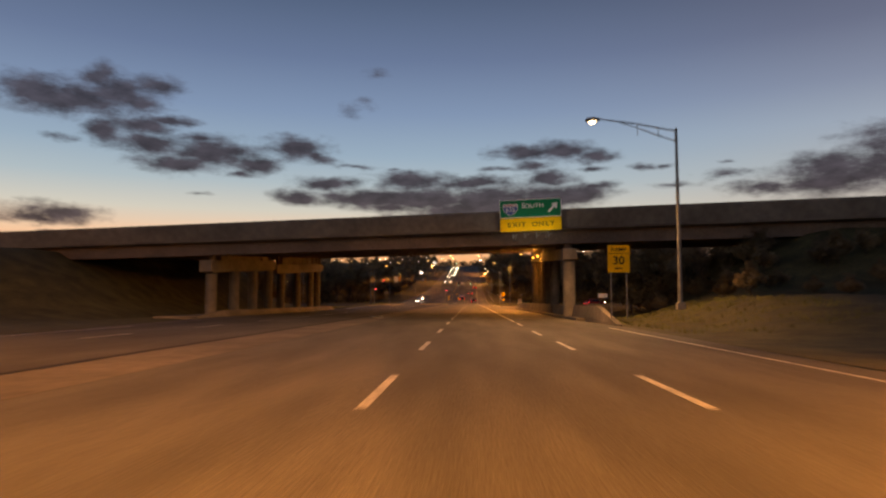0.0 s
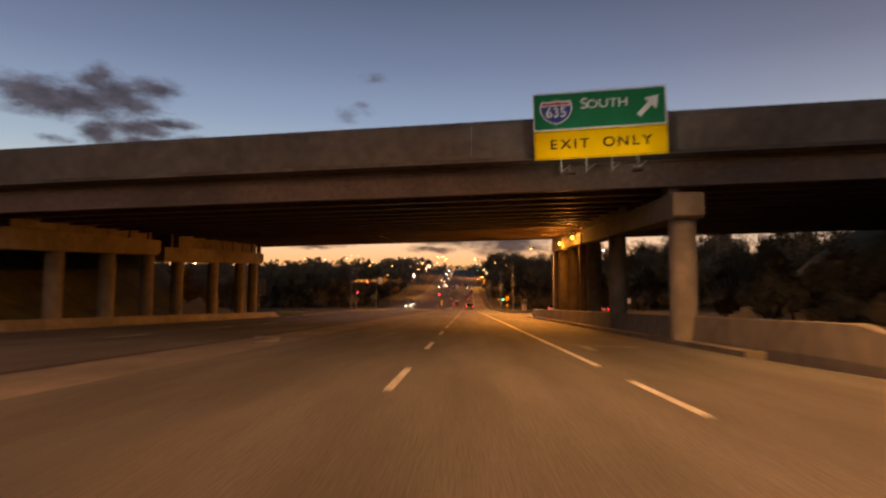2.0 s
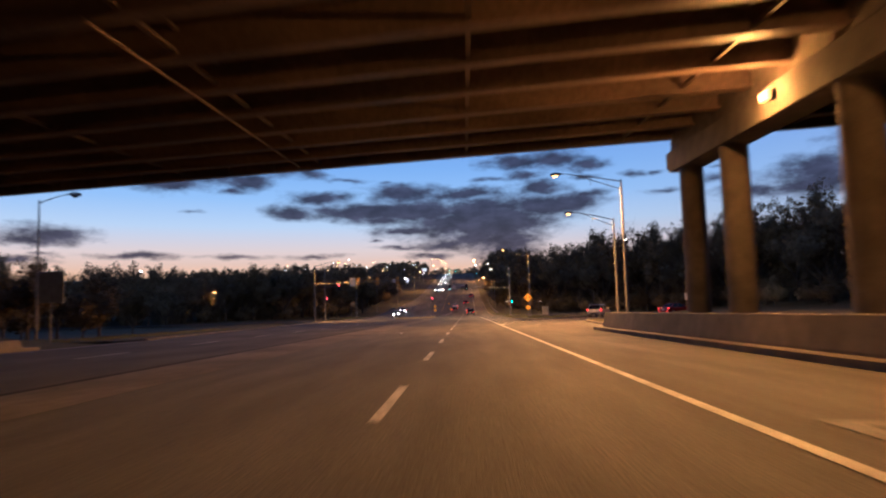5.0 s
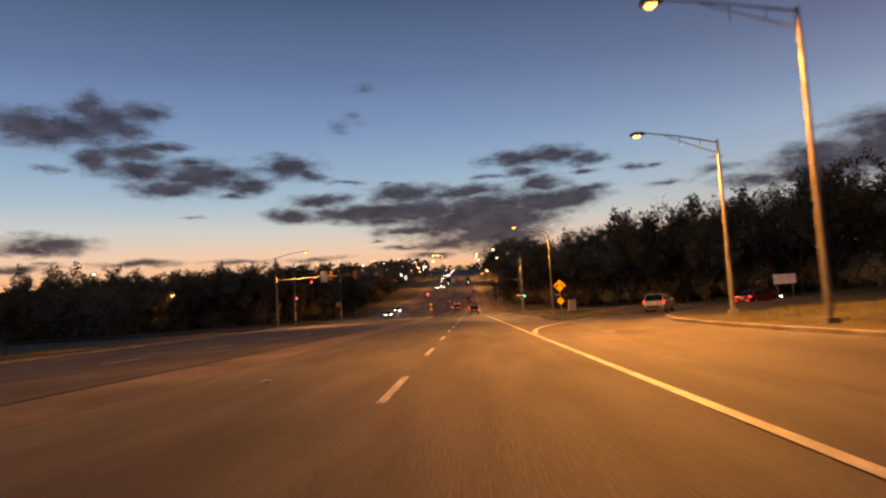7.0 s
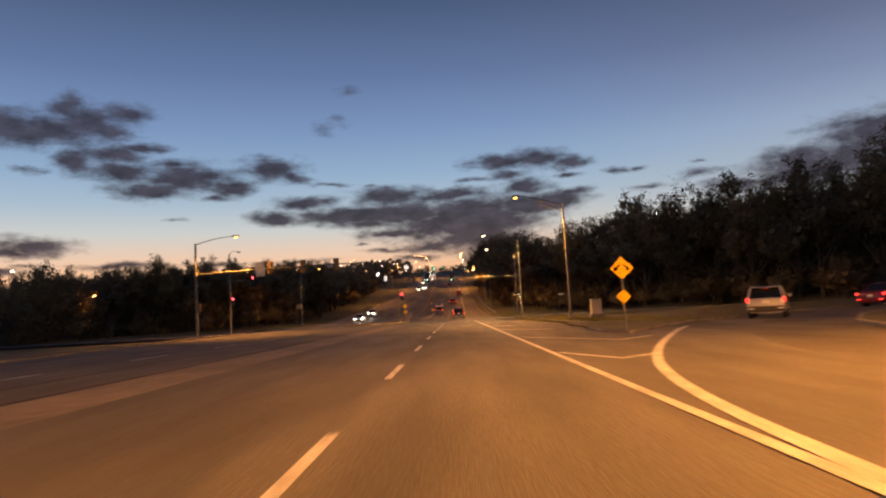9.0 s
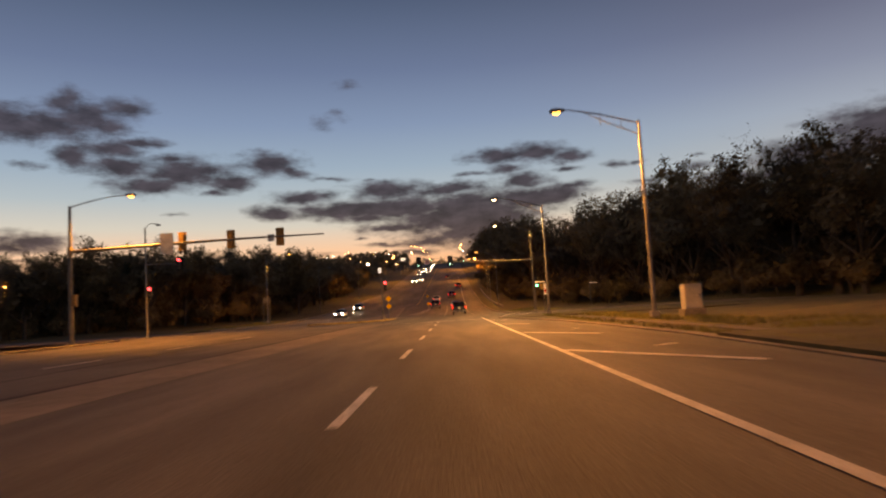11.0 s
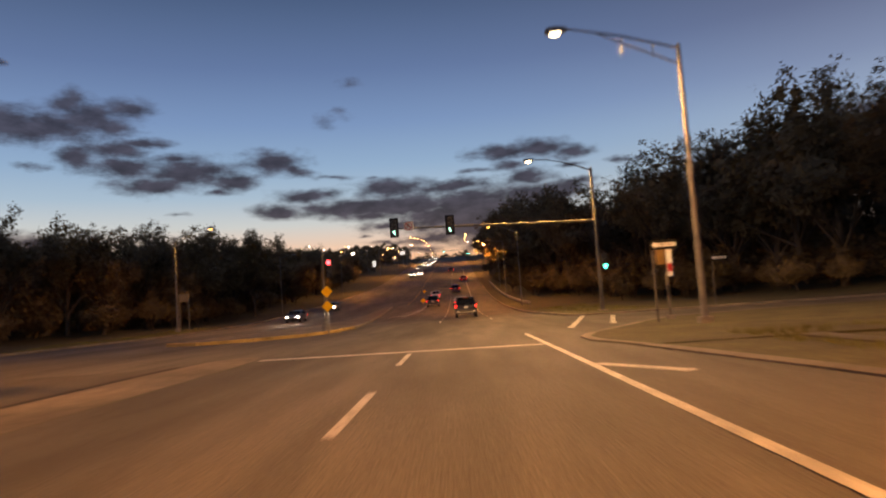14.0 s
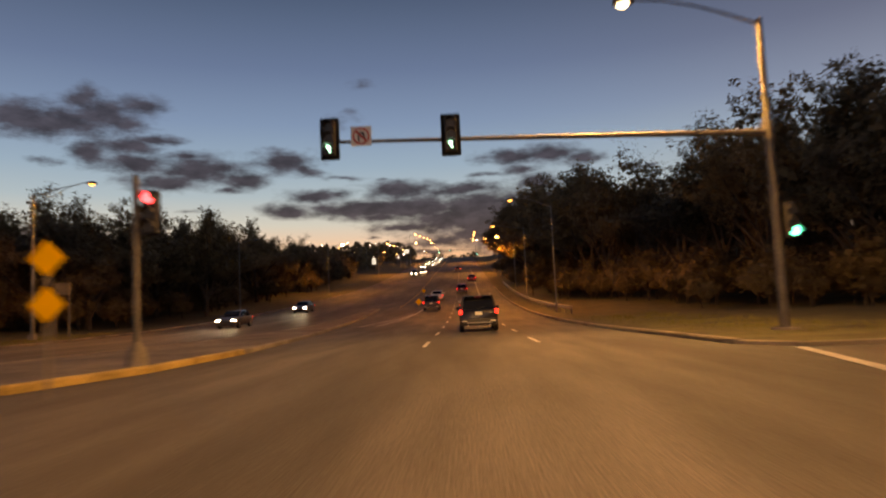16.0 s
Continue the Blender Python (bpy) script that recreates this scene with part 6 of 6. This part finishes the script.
for x, y, h, k in ((-64, 205, 9, 3), (-90, 196, 10, 0), (-104, 200, 9, 3), (-44, 150, 6, 3), (-52, 128, 7, 0), (-60, 140, 8, 3), (-70, 118, 8, 0), (-40, 118, 5, 5), (-48, 110, 6, 3), (-38, 262, 9.5, 0), (-34, 283, 14.0, 0), (13.5, 300, 9, 3), (29.3, 241, 17.0, 1), (32.5, 238, 16.6, 0), (31.5, 246, 17.4, 3), (-58, 233, 9.6, 4), (-51, 239, 10.5, 4), (-46, 251, 11.5, 4)):
    plant(k, x, y, h)

# tangled undergrowth deeper in the woods: one mesh of leaves
verts, faces = [], []
r = random.Random(31)
for line, sgn, y0, y1, ins, step in ((WOOD_R, 1, 92, 400, 4.5, 3.4), (WOOD_R, 1, 92, 330, 11, 4.0), (WOOD_R, 1, 92, 300, 19, 3.6), (WOOD_R, 1, 190, 275, 15, 3.4), (WOOD_R, 1, 180, 275, 27, 3.4), (WOOD_L, -1, 104, 215, 0, 2.6), (WOOD_L, -1, 104, 240, 7, 2.8), (WOOD_L, -1, 192, 400, 5, 3.0), (WOOD_L, -1, 200, 330, 10, 3.2), (WOOD_L, -1, 104, 240, 15, 2.8), (WOOD_L, -1, 240, 330, 15, 3.0)):
    y = y0
    while y < y1:
        x = lerp_line(line, y) + sgn * ins + r.uniform(-1.5, 1.5)
        zb, rad, hh = land(x, y), r.uniform(1.8, 2.8), r.uniform(3.4, 6.5) * ((1.0 if ins < 10 else 2.0 if ins < 15 else 2.6) if sgn > 0 else (1.5 if ins < 14 else 2.2))
        for j in range(int(90 * hh)):
            a, u = r.uniform(0, 6.28), r.uniform(-0.9, 1)
            d_ = rad * math.sqrt(1 - u * u) * r.uniform(0.55, 1.15)
            p = Vector((x + d_ * math.cos(a), y + d_ * math.sin(a), zb + hh * (0.48 + 0.52 * u) * r.uniform(0.9, 1.1)))
            q = Vector((r.gauss(0, 1), r.gauss(0, 1), r.gauss(0, 1))).normalized()
            v = q.orthogonal().normalized()
            sz = r.uniform(0.18, 0.42)
            b = len(verts)
            verts += [p - q * sz, p + v * sz * 0.7, p + q * sz]
            faces.append((b, b + 1, b + 2))
        y += step * r.uniform(0.8, 1.2)
me = bpy.data.meshes.new("undergrowth")
me.from_pydata(verts, [], faces)
me.materials.append(LEAF_A)
tagged(new("undergrowth", me), "dark tangled undergrowth beneath the trees of the woods", "undergrowth", kind="stuff")

# brush on the banks beside the overpass
for k in range(24):
    plant(5, rng.uniform(12.5, 24), rng.uniform(35, 50), rng.uniform(1.0, 2.4))
for k in range(60):
    if k % 2:
        x, y = rng.uniform(13, 40), rng.uniform(8, 40)
    else:
        x, y = rng.uniform(-60, -34), rng.uniform(14, 42)
    plant(5, x, y, rng.uniform(1.2, 2.6))
for x, y, h, k in ((-28, 104, 5.2, 3), (-33, 109, 6.0, 0), (-38, 105, 6.2, 3), (-43, 111, 6.8, 3), (-48, 106, 6.6, 0), (-54, 113, 7.2, 3), (-31, 118, 5.8, 3), (-37, 122, 6.4, 0), (-45, 120, 7.0, 3), (-53, 123, 7.5, 3), (-62, 110, 7.4, 0), (-29, 112, 3.2, 5), (-35, 114, 3.4, 5), (-41, 117, 3.4, 5), (-47, 115, 3.6, 5)):
    plant(k, x, y, h)
for k in range(16):
    plant(5, rng.uniform(-40, -25), rng.uniform(86, 104), rng.uniform(1.6, 3.0))
for k in range(14):
    plant(5, rng.uniform(12, 24), rng.uniform(50, 66), rng.uniform(1.8, 3.4))
# far woods on the hill: uncountable crowns in one mesh
verts, faces = [], []
r = random.Random(9)
for k in range(520):
    s = r.choice((-1, 1))
    x = s * (r.uniform(25, 60) if r.random() < 0.5 else r.uniform(40, 260)) - (10 if s < 0 else 0)
    y = r.uniform(430, 740)
    if k >= 420:
        x, y = r.uniform(-110, 90), r.uniform(764, 800)
    zb = rise(y)
    hh, rad = r.uniform(6, 12), r.uniform(2.5, 4.5)
    for j in range(46):
        a, u = r.uniform(0, 6.28), r.uniform(-1, 1)
        d = rad * math.sqrt(max(0, 1 - u * u)) * r.uniform(0.6, 1.08)
        p = Vector((x + d * math.cos(a), y + d * math.sin(a), zb + hh * (0.55 + 0.45 * u)))
        q = Vector((r.gauss(0, 1), r.gauss(0, 1), r.gauss(0, 1))).normalized()
        v = q.orthogonal().normalized()
        sz = r.uniform(0.7, 1.6)
        b = len(verts)
        verts += [p - q * sz, p + v * sz * 0.7, p + q * sz, p - v * sz * 0.7]
        faces.append((b, b + 1, b + 2, b + 3))
me = bpy.data.meshes.new("far_woods")
me.from_pydata(verts, [], faces)
me.materials.append(LEAF_A)
tagged(new("far_woods", me), "dark distant woods covering the hill", "woods", kind="stuff")

# rough grass on the verges
verts, faces = [], []
r = random.Random(21)
ZONES = ((9.3, 16, 92, 122), (7.5, 14, 22, 42), (6.7, 12, 143, 186), (7.0, 13, 212, 240), (-33, -27, 206, 250), (-26, -21.5, 100, 130))
for xa, xb, ya, yb in ZONES:
    for k in range(int((xb - xa) * (yb - ya) * (55 if ya == 143 else 24))):
        x, y = r.uniform(xa, xb), r.uniform(ya, yb)
        if on_ramp(x, y, 0.5) or noise.noise(Vector((x * 0.6, y * 0.6, 0))) < -0.15:
            continue
        if 7.3 < x < 8.9 and 141 < y < 184:
            continue
        z = max(land(x, y), 0.02 if 141 < y < 187 and x < 9.5 else -1)
        h, a = r.uniform(0.06, 0.22), r.uniform(0, 6.28)
        dx, dy = math.cos(a) * 0.028, math.sin(a) * 0.028
        lx, ly = r.uniform(-0.08, 0.08), r.uniform(-0.08, 0.08)
        b = len(verts)
        verts += [(x - dx, y - dy, z - 0.03), (x + dx, y + dy, z - 0.03), (x + lx, y + ly, z + h)]
        faces.append((b, b + 1, b + 2))
me = bpy.data.meshes.new("verge_grass")
me.from_pydata(verts, [], faces)
me.materials.append(GRASS)
tagged(new("verge_grass", me), "rough dry grass on the road verges", "grass", kind="stuff")
